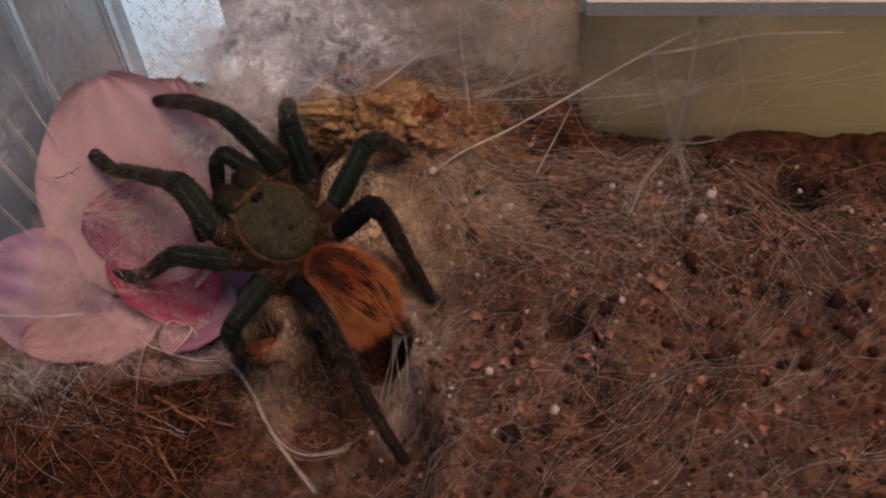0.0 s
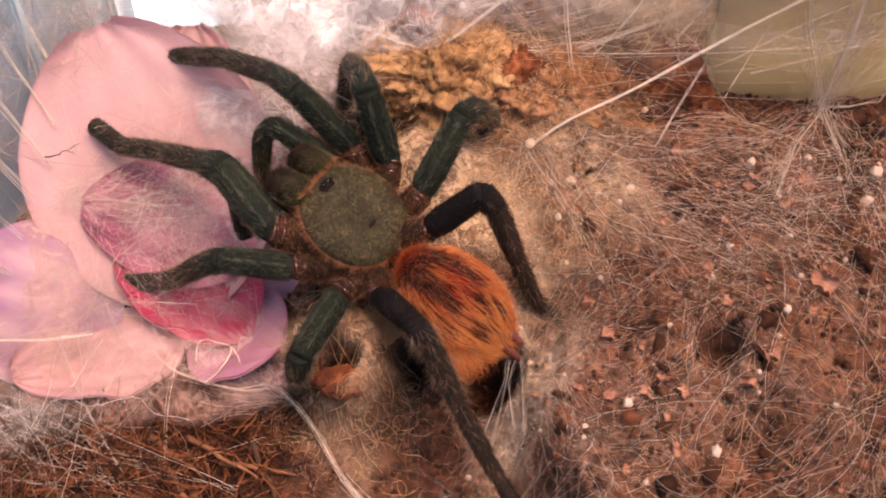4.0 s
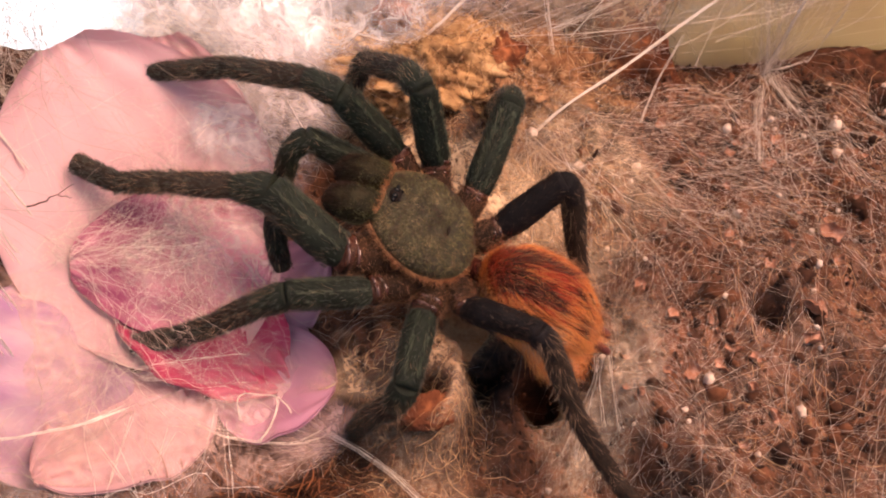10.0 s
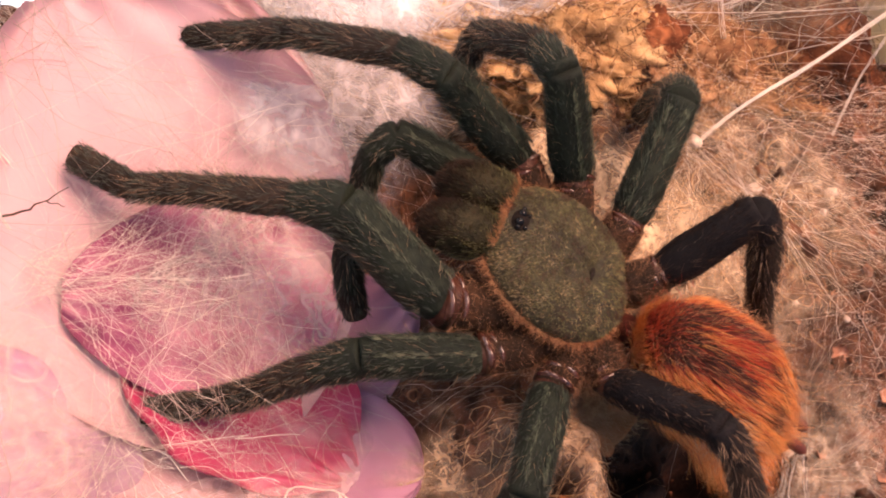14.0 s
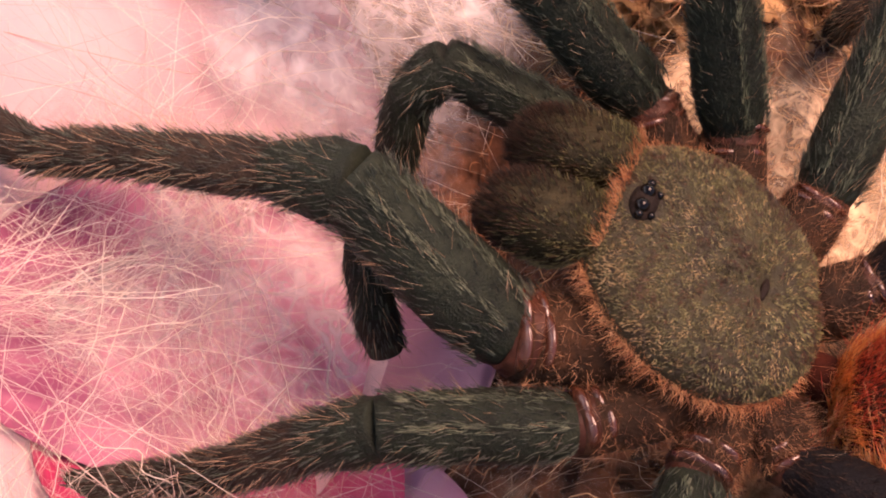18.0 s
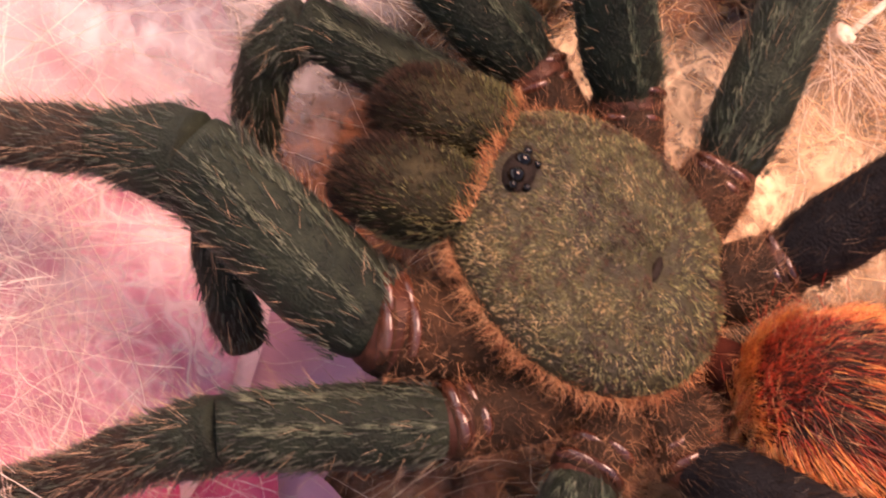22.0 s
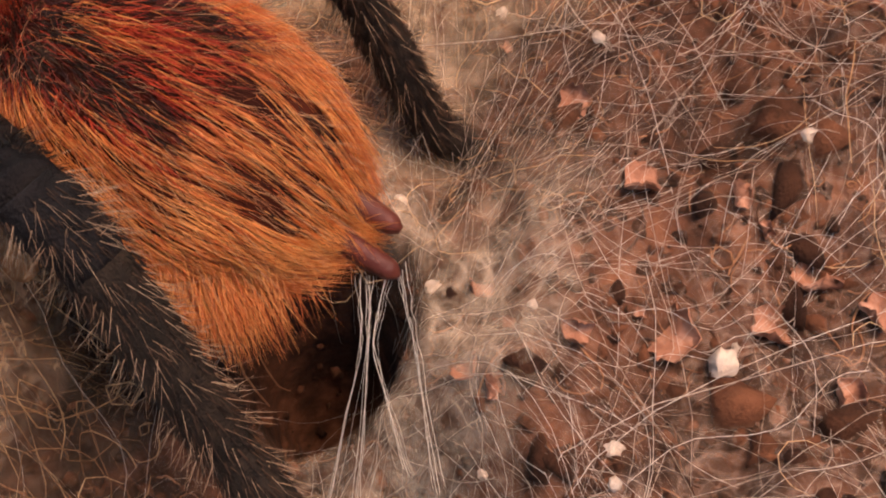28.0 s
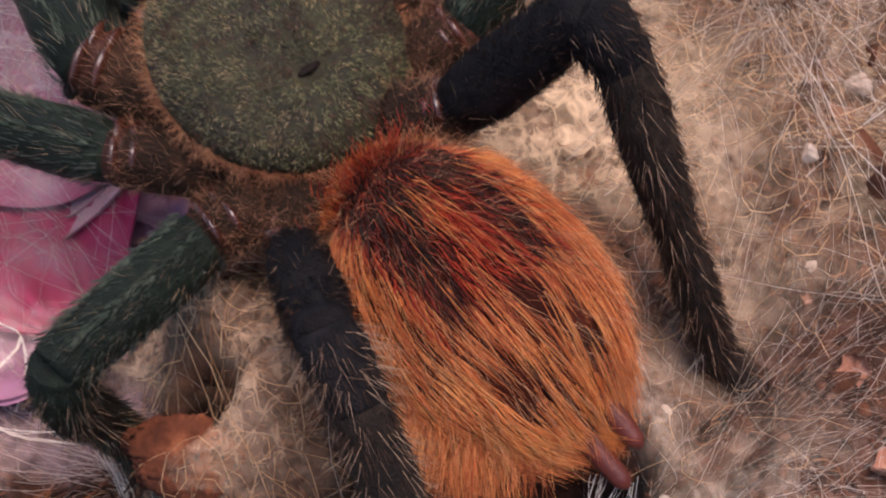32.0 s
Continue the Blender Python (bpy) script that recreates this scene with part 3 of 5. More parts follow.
def build_leg(spider, name, points, radii, mats, label, long_hair=170, short_hair=420):
    """One leg: a joint mesh for each stretch between the points, with its coat of hairs."""
    names = ("coxa", "femur", "patella", "tibia", "metatarsus", "tarsus")
    leg = None
    rnd = np.random.default_rng(len(label) * 7 + int(abs(points[-1][0]) * 10))
    for k in range(len(points) - 1):
        p, r = segment_profile(points[k], points[k + 1], radii[k], radii[k + 1], start=0.68 if k == 1 else 0.9)
        me = tube_mesh(names[k], p, r, mats[k])
        if leg is None:
            leg = part(name, me, spider, label)
            continue
        part(names[k], me, leg)
    p, r = segment_profile(np.asarray(points[1]) - 0.12 * (np.asarray(points[1]) - points[0]), np.asarray(points[1]) + 0.03 * (np.asarray(points[2]) - points[1]), radii[1] * 0.97, radii[1] * 0.86, 0.1)
    part("trochanter", tube_mesh("trochanter", p, r, M_JOINT), leg, "glossy red-brown joint")
    a, b = np.asarray(points[0], float), np.asarray(points[1], float)
    along = (b - a) / np.linalg.norm(b - a)
    side = np.cross(along, (0, 0, 1.0))
    side /= np.linalg.norm(side)
    top = np.cross(side, along)
    for du, wide, long in ((0.1, 1.06, 0.75), (-1.7, 0.98, 0.8)):
        for lean in (0.55, -0.55):
            du, wide = du + float(rnd.uniform(-0.35, 0.35)), wide * float(rnd.uniform(0.9, 1.08))
            way = side * lean + top * 0.75
            axes = np.stack([along * long, side * radii[1] * 0.66 * wide, top * radii[1] * 0.66 * wide])
            part("joint_lobe", ellipsoid("joint_lobe", b + along * du + way * radii[1] * 0.5, axes, M_LOBE, 10, 16), leg, "glossy chestnut lobe")
    n = 900
    q, w, t = leg_points(points, radii, 0, n, rnd)
    part("coxa_hair", hair_mesh("coxa_hair", q, w * 0.6 + t * 0.6 + np.array([0, 0, 0.3]), 1.7, 0.022, H_COXA, wild=0.6), leg, "tangled orange-brown hair")
    roots, ways, lens = [], [], []
    roots2, ways2, lens2 = [], [], []
    for k in range(1, len(points) - 1):
        size = np.linalg.norm(np.subtract(points[k + 1], points[k]))
        n = int(short_hair * size / 12 * (1.8 if k > 3 else 1.35))
        q, w, t = leg_points(points, radii, k, n, rnd)
        roots.append(q), ways.append(w * 0.45 + t), lens.append(np.full(n, 1.3))
        n = int(long_hair * size / 12 * (0.55 if k == 1 else 0.25 if k == 5 else 1.3))
        q, w, t = leg_points(points, radii, k, n, rnd)
        roots2.append(q), ways2.append(w * 0.8 + t * 0.8), lens2.append(np.full(n, 2.6 if k < 5 else 1.4))
    a, b = np.asarray(points[1], float), np.asarray(points[2], float)
    t = (b - a) / np.linalg.norm(b - a)
    e = np.cross(t, (0, 0, 1.0))
    e /= np.linalg.norm(e)
    g = np.cross(e, t)
    for th in (-0.45, 0.35) if mats[1] is M_FEMUR else ():
        n = 150
        u = rnd.uniform(0.08, 0.92, n)
        out = g * np.cos(th) + e * np.sin(th)
        q = a + (b - a) * u[:, None] + out * (radii[1] * 1.1) + e * rnd.normal(size=(n, 1)) * 0.3
        part("stripe", hair_mesh("stripe", q, np.tile(t + out * 0.15, (n, 1)), 1.0, 0.05, H_STRIPE, wild=0.15), leg, "pale green line of hair")
    part("setae", hair_mesh("setae", np.concatenate(roots), np.concatenate(ways), np.concatenate(lens), 0.055, H_TEAL if mats[1] is M_FEMUR else H_DARK), leg, "short dark bristles")
    part("long_setae", hair_mesh("long_setae", np.concatenate(roots2), np.concatenate(ways2), np.concatenate(lens2), 0.021, H_PALE, wild=0.25), leg, "long pale orange bristles")
    return leg


G6 = (M_COXA, M_FEMUR, M_FEMUR, M_DISTAL, M_DISTAL, M_DISTAL)
B6 = (M_COXA, M_BLACK, M_BLACK, M_DISTAL, M_DISTAL, M_DISTAL)
FIRST_FAR = (((-5, 11, 16), (-10, 19.5, 21), (-24.5, 23, 34), (-31, 26.5, 33.6), (-46.5, 33, 27.5), (-56, 35.5, 22), (-62.5, 37, 19)), (3.2, 3.2, 2.9, 2.5, 2.2, 1.9, 1.8), G6)
FIRST_NEAR = (((-10, -3, 15), (-21.6, -5.3, 17.5), (-37, 4.7, 23.5), (-44, 7, 21), (-57, 9.5, 17.3), (-67, 11.3, 13.3), (-75.2, 15.4, 13.5)), (3.6, 4.0, 3.9, 2.6, 2.2, 2.0, 2.0), G6)
SECOND_NEAR = (((-6, -7, 13), (-15.3, -11.2, 14), (-32.4, -13.5, 14), (-38, -13.2, 9), (-46, -12.4, -1.5), (-52.5, -11.2, -8.5), (-61.2, -12.4, -10.2)), (3.2, 3.1, 3.0, 2.6, 2.2, 2.0, 2.0), G6)
THIRD_NEAR = (((-1, -8, 12), (-4, -13.7, 11.5), (-8.5, -30.5, 10), (-9.5, -31.5, 4), (-11, -28, -6), (-12.5, -26, -16), (-14.4, -25.4, -25)), (3.2, 3.1, 2.9, 2.7, 2.4, 2.0, 1.5), G6)
FOURTH_NEAR = (((2, -7, 13), (4.5, -12.2, 12.5), (16.5, -23, 21.5), (20.5, -25.5, 18), (29, -32, 4), (40, -41.5, -6), (48.5, -47.5, -12)), (3.0, 2.8, 2.6, 2.4, 2.0, 1.6, 1.4), B6)
SECOND_FAR = (((-1, 10, 15.5), (-1.2, 18.2, 20), (-7.6, 24.3, 36.6), (-10.5, 29.5, 35.8), (-16.9, 40.8, 25.5), (-18.2, 39, 18), (-18.5, 37, 13)), (3.2, 3.2, 2.9, 2.7, 2.3, 1.9, 1.6), G6)
THIRD_FAR = (((4, 8, 15), (7.8, 13, 17.6), (13.5, 28, 30), (15.2, 33.5, 27), (17, 42, 15), (17.6, 45.5, 8), (18, 47.5, 4)), (3.2, 3.1, 3.0, 2.7, 2.1, 1.7, 1.4), G6)
FOURTH_FAR = (((6, 2, 15), (12.2, 4.1, 17.8), (23, 8.5, 30), (26.5, 8.4, 26), (33, 6.4, 8), (38.5, 4.4, -4.5), (44, 3.8, -8.8)), (3.2, 3.1, 2.9, 2.6, 2.0, 1.7, 1.4), B6)
LEGS = (FIRST_FAR, FIRST_NEAR, SECOND_NEAR, THIRD_NEAR, FOURTH_NEAR, SECOND_FAR, THIRD_FAR, FOURTH_FAR)


def carapace_shape(q):
    """Flattens the ball to a shield: blunt in front, narrower behind, flat below."""
    f, s, u = q[:, 0], q[:, 1], q[:, 2]
    s = s * (1 - 0.06 * f)
    f = np.minimum(f, 0.86 + 0.12 * (f - 0.86))
    u = np.where(u > 0, np.abs(u) ** 0.8, -0.25 * np.abs(u))
    u = u - 0.34 * np.exp(-((f + 0.40) ** 2 * 90 + s ** 2 * 30))
    a = np.arctan2(s, f + 0.4)
    u = u - 0.06 * np.exp(-((np.hypot(f + 0.4, s) - 0.4) * 3) ** 2) * (0.5 + 0.5 * np.cos(a * 8))
    return np.stack([f, s, u], 1)


def boxy(q):
    """Squares a ball off a little and narrows its front end."""
    p = np.sign(q) * np.abs(q) ** 0.72
    return p * np.stack([np.ones(len(q)), 1 - 0.18 * q[:, 0], 1 - 0.22 * q[:, 0]], 1) * 0.94


def build_spider():
    spider = tagged(new("tarantula"), "olive-green tarantula with hairy orange abdomen, clinging over web", "spider")
    rnd = np.random.default_rng(3)
    ax = np.stack([F * 13.0, S * 11.6, U * 4.6])
    cara = part("carapace", ellipsoid("carapace", CARA, ax, M_CARA, 40, 48, carapace_shape), spider, "velvety olive-green shield")
    # coat of the shield
    n = 15000
    a, d = rnd.uniform(0, 2 * np.pi, n), np.sqrt(rnd.uniform(0, 0.985, n))
    q = np.stack([d * np.cos(a), d * np.sin(a), np.sqrt(1 - d ** 2)], 1)
    q2 = carapace_shape(q)
    roots = CARA + q2 @ ax
    ways = (q[:, :1] + 0.4) * F + q[:, 1:2] * S
    ways = ways / (np.linalg.norm(ways, axis=1)[:, None] + 1e-6) + 0.2 * U
    ways = ways + 0.5 * smooth_noise(q[:, 0] * 13, q[:, 1] * 13, 1.6, 151)[:, None] * F + 0.5 * smooth_noise(q[:, 0] * 13, q[:, 1] * 13, 1.6, 152)[:, None] * S
    far = (np.linalg.norm(roots - EYES, axis=1) > 2.0) & (np.linalg.norm(roots - (CARA - F * 4.9 + U * 3.4), axis=1) > 1.2)
    tone = smooth_noise(q[:, 0] * 13, q[:, 1] * 11, 1.3, 153) + 0.8 * smooth_noise(q[:, 0] * 13, q[:, 1] * 11, 3.6, 156) - 0.5 * np.clip(0.25 - np.hypot(q[:, 0] + 0.4, q[:, 1]), 0, 1) * 4 + 0.8 * smooth_noise(q[:, 0] * 13, q[:, 1] * 11, 0.5, 154) + 0.35 * rnd.normal(size=n)
    gap = smooth_noise(q[:, 0] * 13, q[:, 1] * 11, 0.7, 155) < -0.62
    for pick, mat, lab in ((far & ~gap & (tone > 0.62), H_GOLD, "fine golden hair"), (far & ~gap & (tone <= 0.62) & (tone > -0.6), H_GREEN, "fine olive hair"), (far & ~gap & (tone <= -0.6), H_BROWN, "fine brown hair")):
        part("setae", hair_mesh("setae", roots[pick], ways[pick], 0.5, 0.05, mat, bend=U * -0.25, wild=0.5), cara, lab)
    part("fovea", ellipsoid("fovea", CARA - F * 4.9 + U * 3.15, np.stack([F * 0.45, S * 1.3, U * 0.35]), M_MOUND, 10, 16), cara, "dark pit in the shield")
    n = 2800
    a = rnd.uniform(0, 2 * np.pi, n)
    q = np.stack([np.cos(a), np.sin(a), np.zeros(n)], 1)
    roots = CARA + carapace_shape(q * 0.99) @ ax + rnd.normal(size=(n, 3)) * 0.2
    ways = q[:, :1] * F + q[:, 1:2] * S + 0.25 * U
    part("fringe", hair_mesh("fringe", roots, ways, 1.9, 0.021, H_FRINGE, wild=0.95, bend=U * -0.3), cara, "pale orange hair fringe")
    tub = part("eye_tubercle", ellipsoid("eye_tubercle", EYES - U * 0.3, np.stack([F * 1.35, S * 2.1, U * 1.1]), M_MOUND), cara, "dark raised eye mound")
    for df, ds, r in ((0.35, 0.8, 0.72), (0.35, -0.8, 0.72), (0.3, 1.75, 0.4), (0.3, -1.75, 0.4), (-0.8, 1.2, 0.36), (-0.8, -1.2, 0.36)):
        part("eye", ellipsoid("eye", EYES + F * df + S * ds + U * 0.4, np.eye(3) * r, M_EYE, 10, 14), tub, "glossy black eye")
    part("sternum", ellipsoid("sternum", CARA - U * 3.5, np.stack([F * 9.5, S * 7.5, U * 4.0]), M_DISTAL), spider)
    for side in (1, -1):
        c = EYES + F * 6.6 + S * 4.0 * side - U * 4.9
        ch = part("chelicera", ellipsoid("chelicera", c, np.stack([F * 5.2 - U * 1.9, S * 3.75, U * 3.9]), M_CHEL, 24, 28, boxy), spider, "dark olive swollen jaw")
        n = 2600
        q = rnd.normal(size=(n, 3))
        q /= np.linalg.norm(q, axis=1)[:, None]
        roots = c + boxy(q) @ np.stack([F * 5.2 - U * 1.9, S * 3.75, U * 3.9])
        w = q[:, :1] * F + q[:, 1:2] * S + q[:, 2:] * U + 1.2 * F
        back = q[:, 0] < 0.1 + 0.25 * rnd.normal(size=n)
        part("setae", hair_mesh("setae", roots[back], w[back], 0.7, 0.045, H_GREEN), ch, "dark olive hair")
        part("setae", hair_mesh("setae", roots[~back], w[~back], 1.0, 0.05, H_DARK), ch, "blackish hair")
        n = 190
        q = EYES + F * rnd.uniform(1.9, 2.6, n)[:, None] + S * side * rnd.uniform(0.0, 6.8, n)[:, None] - U * rnd.uniform(0.1, 0.9, n)[:, None]
        part("fringe", hair_mesh("fringe", q, np.tile(F + 0.3 * U, (n, 1)), 1.5, 0.03, H_FRINGE, wild=0.35), ch, "orange brush of hair")
    for k, (points, radii, mats) in enumerate(LEGS):
        leg = build_leg(spider, "leg", points, radii, mats, "blue-black hairy leg" if mats is B6 else "dark green hairy leg with brown tip", 85 if mats is B6 else 150)
        if k == 4:
            found = [leg_points(points, radii, j, 110, rnd) for j in (2, 3)]
            ways = np.concatenate([w + 0.35 * t - np.array([0, 0, 0.3]) for q, w, t in found])
            part("leg_fringe", hair_mesh("leg_fringe", np.concatenate([q for q, w, t in found]), ways, 3.3, 0.022, H_PALE, wild=0.25), leg, "long soft tan hair")
    for points, radii in ((((-11, 10, 17), (-14, 15.5, 19), (-29.5, 19.5, 23.5), (-32.5, 18, 20), (-33, 15.5, 9), (-32, 14.5, 4)), (2.8, 2.8, 2.5, 2.3, 2.0, 1.6)),
                          (((-14, -3, 15), (-19, -2, 15), (-33.5, 5, 16.5), (-35, 4.5, 14), (-33.5, 1.5, 8), (-32, -0.8, 5)), (2.6, 2.6, 2.3, 2.2, 2.1, 1.8))):
        build_leg(spider, "pedipalp", points, radii, (M_COXA, M_FEMUR, M_FEMUR, M_FEMUR, M_DISTAL), "short green feeler leg", 70, 300)
    build_abdomen(spider, rnd)


def build_abdomen(spider, rnd):
    c = np.array([20.8, -9.5, 12.6])
    t = np.array([0.865, -0.28, -0.415])
    t /= np.linalg.norm(t)
    s = np.cross((0, 0, 1.0), t)
    s /= np.linalg.norm(s)
    u = np.cross(t, s)
    ax = np.stack([t * 14.2, s * 10.3, u * 8.7])

    def egg(q):
        return np.stack([q[:, 0], q[:, 1] * (1 + 0.16 * q[:, 0]), q[:, 2] * (1 + 0.05 * q[:, 0])], 1)

    ab = part("abdomen", ellipsoid("abdomen", c, ax, M_ABD, 30, 36, egg), spider, "egg-shaped abdomen, red and black above")
    part("pedicel", tube_mesh("pedicel", (CARA - F * 9 - U * 3.6, c - t * 11 - u * 2.5), (1.9, 2.4), M_ABD), spider)
    n = 16500
    q = rnd.normal(size=(n, 3))
    q /= np.linalg.norm(q, axis=1)[:, None]
    q = q[q[:, 2] > -0.75]
    turn = np.arctan2(q[:, 1], q[:, 2])
    lock = smooth_noise(turn * 22 + 1.5 * smooth_noise(q[:, 0] * 4, turn * 3, 1.0, 142), q[:, 0] * 2.6, 1.0, 141) + 0.5 * smooth_noise(turn * 47, q[:, 0] * 4, 1.0, 144)
    side = np.clip((np.abs(turn) - 0.9) / 0.5, 0, 1)
    q, turn, lock = (w[(lock > -0.06 - 0.6 * side) | (q[:, 0] < -0.6)] for w in (q, turn, lock))
    roots = c + egg(q) @ ax
    out = q[:, :1] * t + q[:, 1:2] * s + q[:, 2:] * u
    lie = t - out * (out @ t)[:, None]
    lie /= np.linalg.norm(lie, axis=1)[:, None] + 1e-6
    ways = out * 0.34 + lie * 0.85 + t * (0.12 + 0.6 * np.clip(q[:, :1] - 0.3, 0, 1))
    ways = np.where(q[:, :1] < -0.78, out * 0.8 + u * 0.7 + t * 0.2, ways)
    ways = ways + s * (0.2 * smooth_noise(turn * 4, q[:, 0] * 4, 1.0, 143))[:, None]
    f, w = q[:, 0] + 0.06 * rnd.normal(size=len(q)), np.abs(q[:, 1] + 0.05)
    top = (q[:, 2] > 0.2) & (w < 0.62)
    wedge = (f > -0.6) & (f < -0.05) & (w < 0.1 + 0.36 * (f + 0.6))
    black = top & (f > -0.84) & (f < -0.24 + 0.4 * w) & (w < 0.54) & ~wedge
    black = black | top & (np.hypot((f + 0.02) * 1.2, w - 0.4) < 0.13) | top & (np.hypot(f - 0.55, w - 0.3) < 0.12)
    black = black & (rnd.random(len(q)) < 0.9) | (rnd.random(len(q)) < 0.09)
    red = (top & (f < 0.0) & ~black & (f < -0.08) & (rnd.random(len(q)) < 0.5)) | ((f < -0.78) & (q[:, 2] > 0.0) & ~black)
    orange = ~black & ~red
    lens = np.where(q[:, 0] > 0.6, 5.0, np.where(q[:, 0] < -0.7, 2.0, 4.0))
    lens = lens + 3.0 * np.clip(0.25 - q[:, 2], 0, 0.5)
    for name, pick, mat, k, lab in (("orange_hair", orange, H_ORANGE, 1.0, "long bright orange hair"), ("red_hair", red, H_RED, 0.6, "short rusty red hair"), ("dark_hair", black, H_DARK, 0.65, "blackish hair")):
        part(name, hair_mesh(name, roots[pick], ways[pick], lens[pick] * k, 0.042, mat, bend=-0.22 * out[pick] + t * 0.1, wild=0.09), ab, lab)
    n = 9000
    e = rnd.normal(size=(n, 3))
    e /= np.linalg.norm(e, axis=1)[:, None]
    f, w = e[:, 0] + 0.05 * rnd.normal(size=n), np.abs(e[:, 1] + 0.05)
    pick = (e[:, 2] > 0.15) & (w < 0.64) & (f > -0.95) & (f < 0.12 + 0.1 * w)
    e, f, w = e[pick], f[pick], w[pick]
    wedge = (f > -0.6) & (w < 0.12 + 0.3 * (f + 0.6)) | (rnd.random(len(e)) < 0.1) | (w > 0.58)
    o = e[:, :1] * t + e[:, 1:2] * s + e[:, 2:] * u
    for name, pick, mat in (("red_underfur", wedge, H_RED), ("dark_underfur", ~wedge, H_DEEP)):
        part(name, hair_mesh(name, (c + egg(e) @ ax)[pick], (o * 0.5 + t * 0.8)[pick], 2.3, 0.05, mat, wild=0.15), ab, "short bright red fur" if mat is H_RED else "short dark red and black fur")
    n = 3200
    e = rnd.normal(size=(n, 3))
    e /= np.linalg.norm(e, axis=1)[:, None]
    o = e[:, :1] * t + e[:, 1:2] * s + e[:, 2:] * u
    pick = e[:, 2] > -0.5
    part("halo_hair", hair_mesh("halo_hair", (c + egg(e) @ ax)[pick], (o * 0.8 + 0.6 * t)[pick], 3.3, 0.018, H_FRINGE, bend=t * 0.2, wild=0.2), ab, "fine pale orange outer hair")
    n = 900
    e = np.stack([rnd.uniform(0.15, 0.9, n), rnd.uniform(-1.0, -0.25, n), rnd.uniform(-0.75, 0.15, n)], 1)
    e /= np.linalg.norm(e, axis=1)[:, None]
    part("fringe_hair", hair_mesh("fringe_hair", c + egg(e) @ ax, np.tile(t * 0.6 - s * 0.62 - u * 0.1, (n, 1)), 5.6 * np.clip(1.15 - 0.5 * np.abs(e[:, 0] - 0.5), 0.6, 1.2), 0.04, H_ORANGE, bend=t * 0.12, wild=0.16), ab, "long orange fringe hanging over the burrow")
    n = 260
    e = np.array([-0.93, 0, 0.1]) + rnd.normal(size=(n, 3)) * np.array([0.05, 0.3, 0.3])
    part("front_hair", hair_mesh("front_hair", c + e @ ax, np.tile(u * 0.9 - t * 0.5, (n, 1)), 2.0, 0.035, H_RED, wild=0.4), ab, "red tuft at the waist")
    for tip, dv in (((38.6, -13.3, 5.9), 0), ((38.8, -16.2, 3.9), 0)):
        tip = np.array(tip)
        part("spinneret", tube_mesh("spinneret", (tip - t * 7, tip - t * 3, tip - t * 0.7, tip), (1.2, 1.05, 0.85, 0.3), M_SPIN), spider, "stubby red-brown spinneret")


build_spider()


# ---- soil litter ----
def lay(n, box, rnd):
    return rnd.uniform(box[0], box[1], n), rnd.uniform(box[2], box[3], n)


def fibres(name, n, box, size, radius, mat, label, seed, lift=0.6, curve=0.5, category="fibre", keep=None):
    """Loose curved fibres that lie on the soil."""
    rnd = np.random.default_rng(seed)
    x, y = lay(n, box, rnd)
    if keep is not None:
        pick = keep(x, y)
        x, y = x[pick], y[pick]
        n = len(x)
    k = 7
    ang, turn = rnd.uniform(0, 2 * np.pi, n), rnd.normal(size=n) * curve
    ln = size * rnd.uniform(0.4, 1.5, n)
    px, py = [x], [y]
    for j in range(k - 1):
        ang = ang + turn + rnd.normal(size=n) * 0.18
        px.append(px[-1] + np.cos(ang) * ln / k)
        py.append(py[-1] + np.sin(ang) * ln / k)
    px, py = np.stack(px, 1), np.stack(py, 1)
    pz = height(px, py)
    flat = pz.mean(1, keepdims=True) * 0.55 + pz * 0.45
    pz = np.maximum(pz, flat) + lift * rnd.random((n, 1)) + 0.15
    r = radius * rnd.uniform(0.5, 1.4, (n, 1)) * np.array([0.5, 0.9, 1, 1, 1, 0.9, 0.5])
    v, f = tubes(np.stack([px, py, pz], -1), r)
    return tagged(new(name, mesh_from(name, v, f, mat)), label, category, kind="stuff")


def not_flower(x, y):
    """Open soil: clear of the flower and of the burrow's mouth."""
    return ((x > -22) | (y < -52)) & (np.hypot(x - 30.5, y + 14) > 8)


def tufts(x, y):
    """Open soil where fibres gather, with bare dark hollows between."""
    return not_flower(x, y) & (smooth_noise(x, y, 13, 171) + 0.6 * smooth_noise(x, y, 5, 172) > -0.25)


fibres("coir_fibres", 11500, (-100, 215, -120, 88), 5, 0.085, M_FIBRE, "loose brown coconut fibres strewn over the soil", 11, keep=tufts)
fibres("coir_fibres", 2600, (-100, -12, -100, -36), 15, 0.2, M_FIBRED, "thick tangled dark orange-brown coconut fibres below the flower", 12, 5.0, 0.3)
fibres("coir_fibres", 260, (-16, 16, -44, -14), 10, 0.045, M_TANF, "curly tan coconut fibres round a small hollow", 14, 4.0, 0.7, keep=not_flower)


fibres("coir_fibres", 1000, (-14, 46, 16, 80), 9, 0.042, M_TANF, "golden silk-matted fibres beside the spider", 17, 3.0, 0.5)
fibres("coir_fibres", 120, (22, 52, -8, 26), 8, 0.03, M_TANF, "golden silk-matted fibres beside the abdomen", 18, 2.5, 0.5)


fibres("coir_fibres", 500, (-100, -26, -68, -48), 16, 0.16, M_FIBRED, "dark fibres heaped against the lower petals", 19, 13.0, 0.4)


fibres("coir_fibres", 520, (46, 150, -46, 76), 11, 0.045, M_TANF, "curly golden fibres and silk tangled over the soil", 20, 3.0, 0.45, keep=lambda x, y: x + 16 * smooth_noise(x, y, 16, 173) > 62)


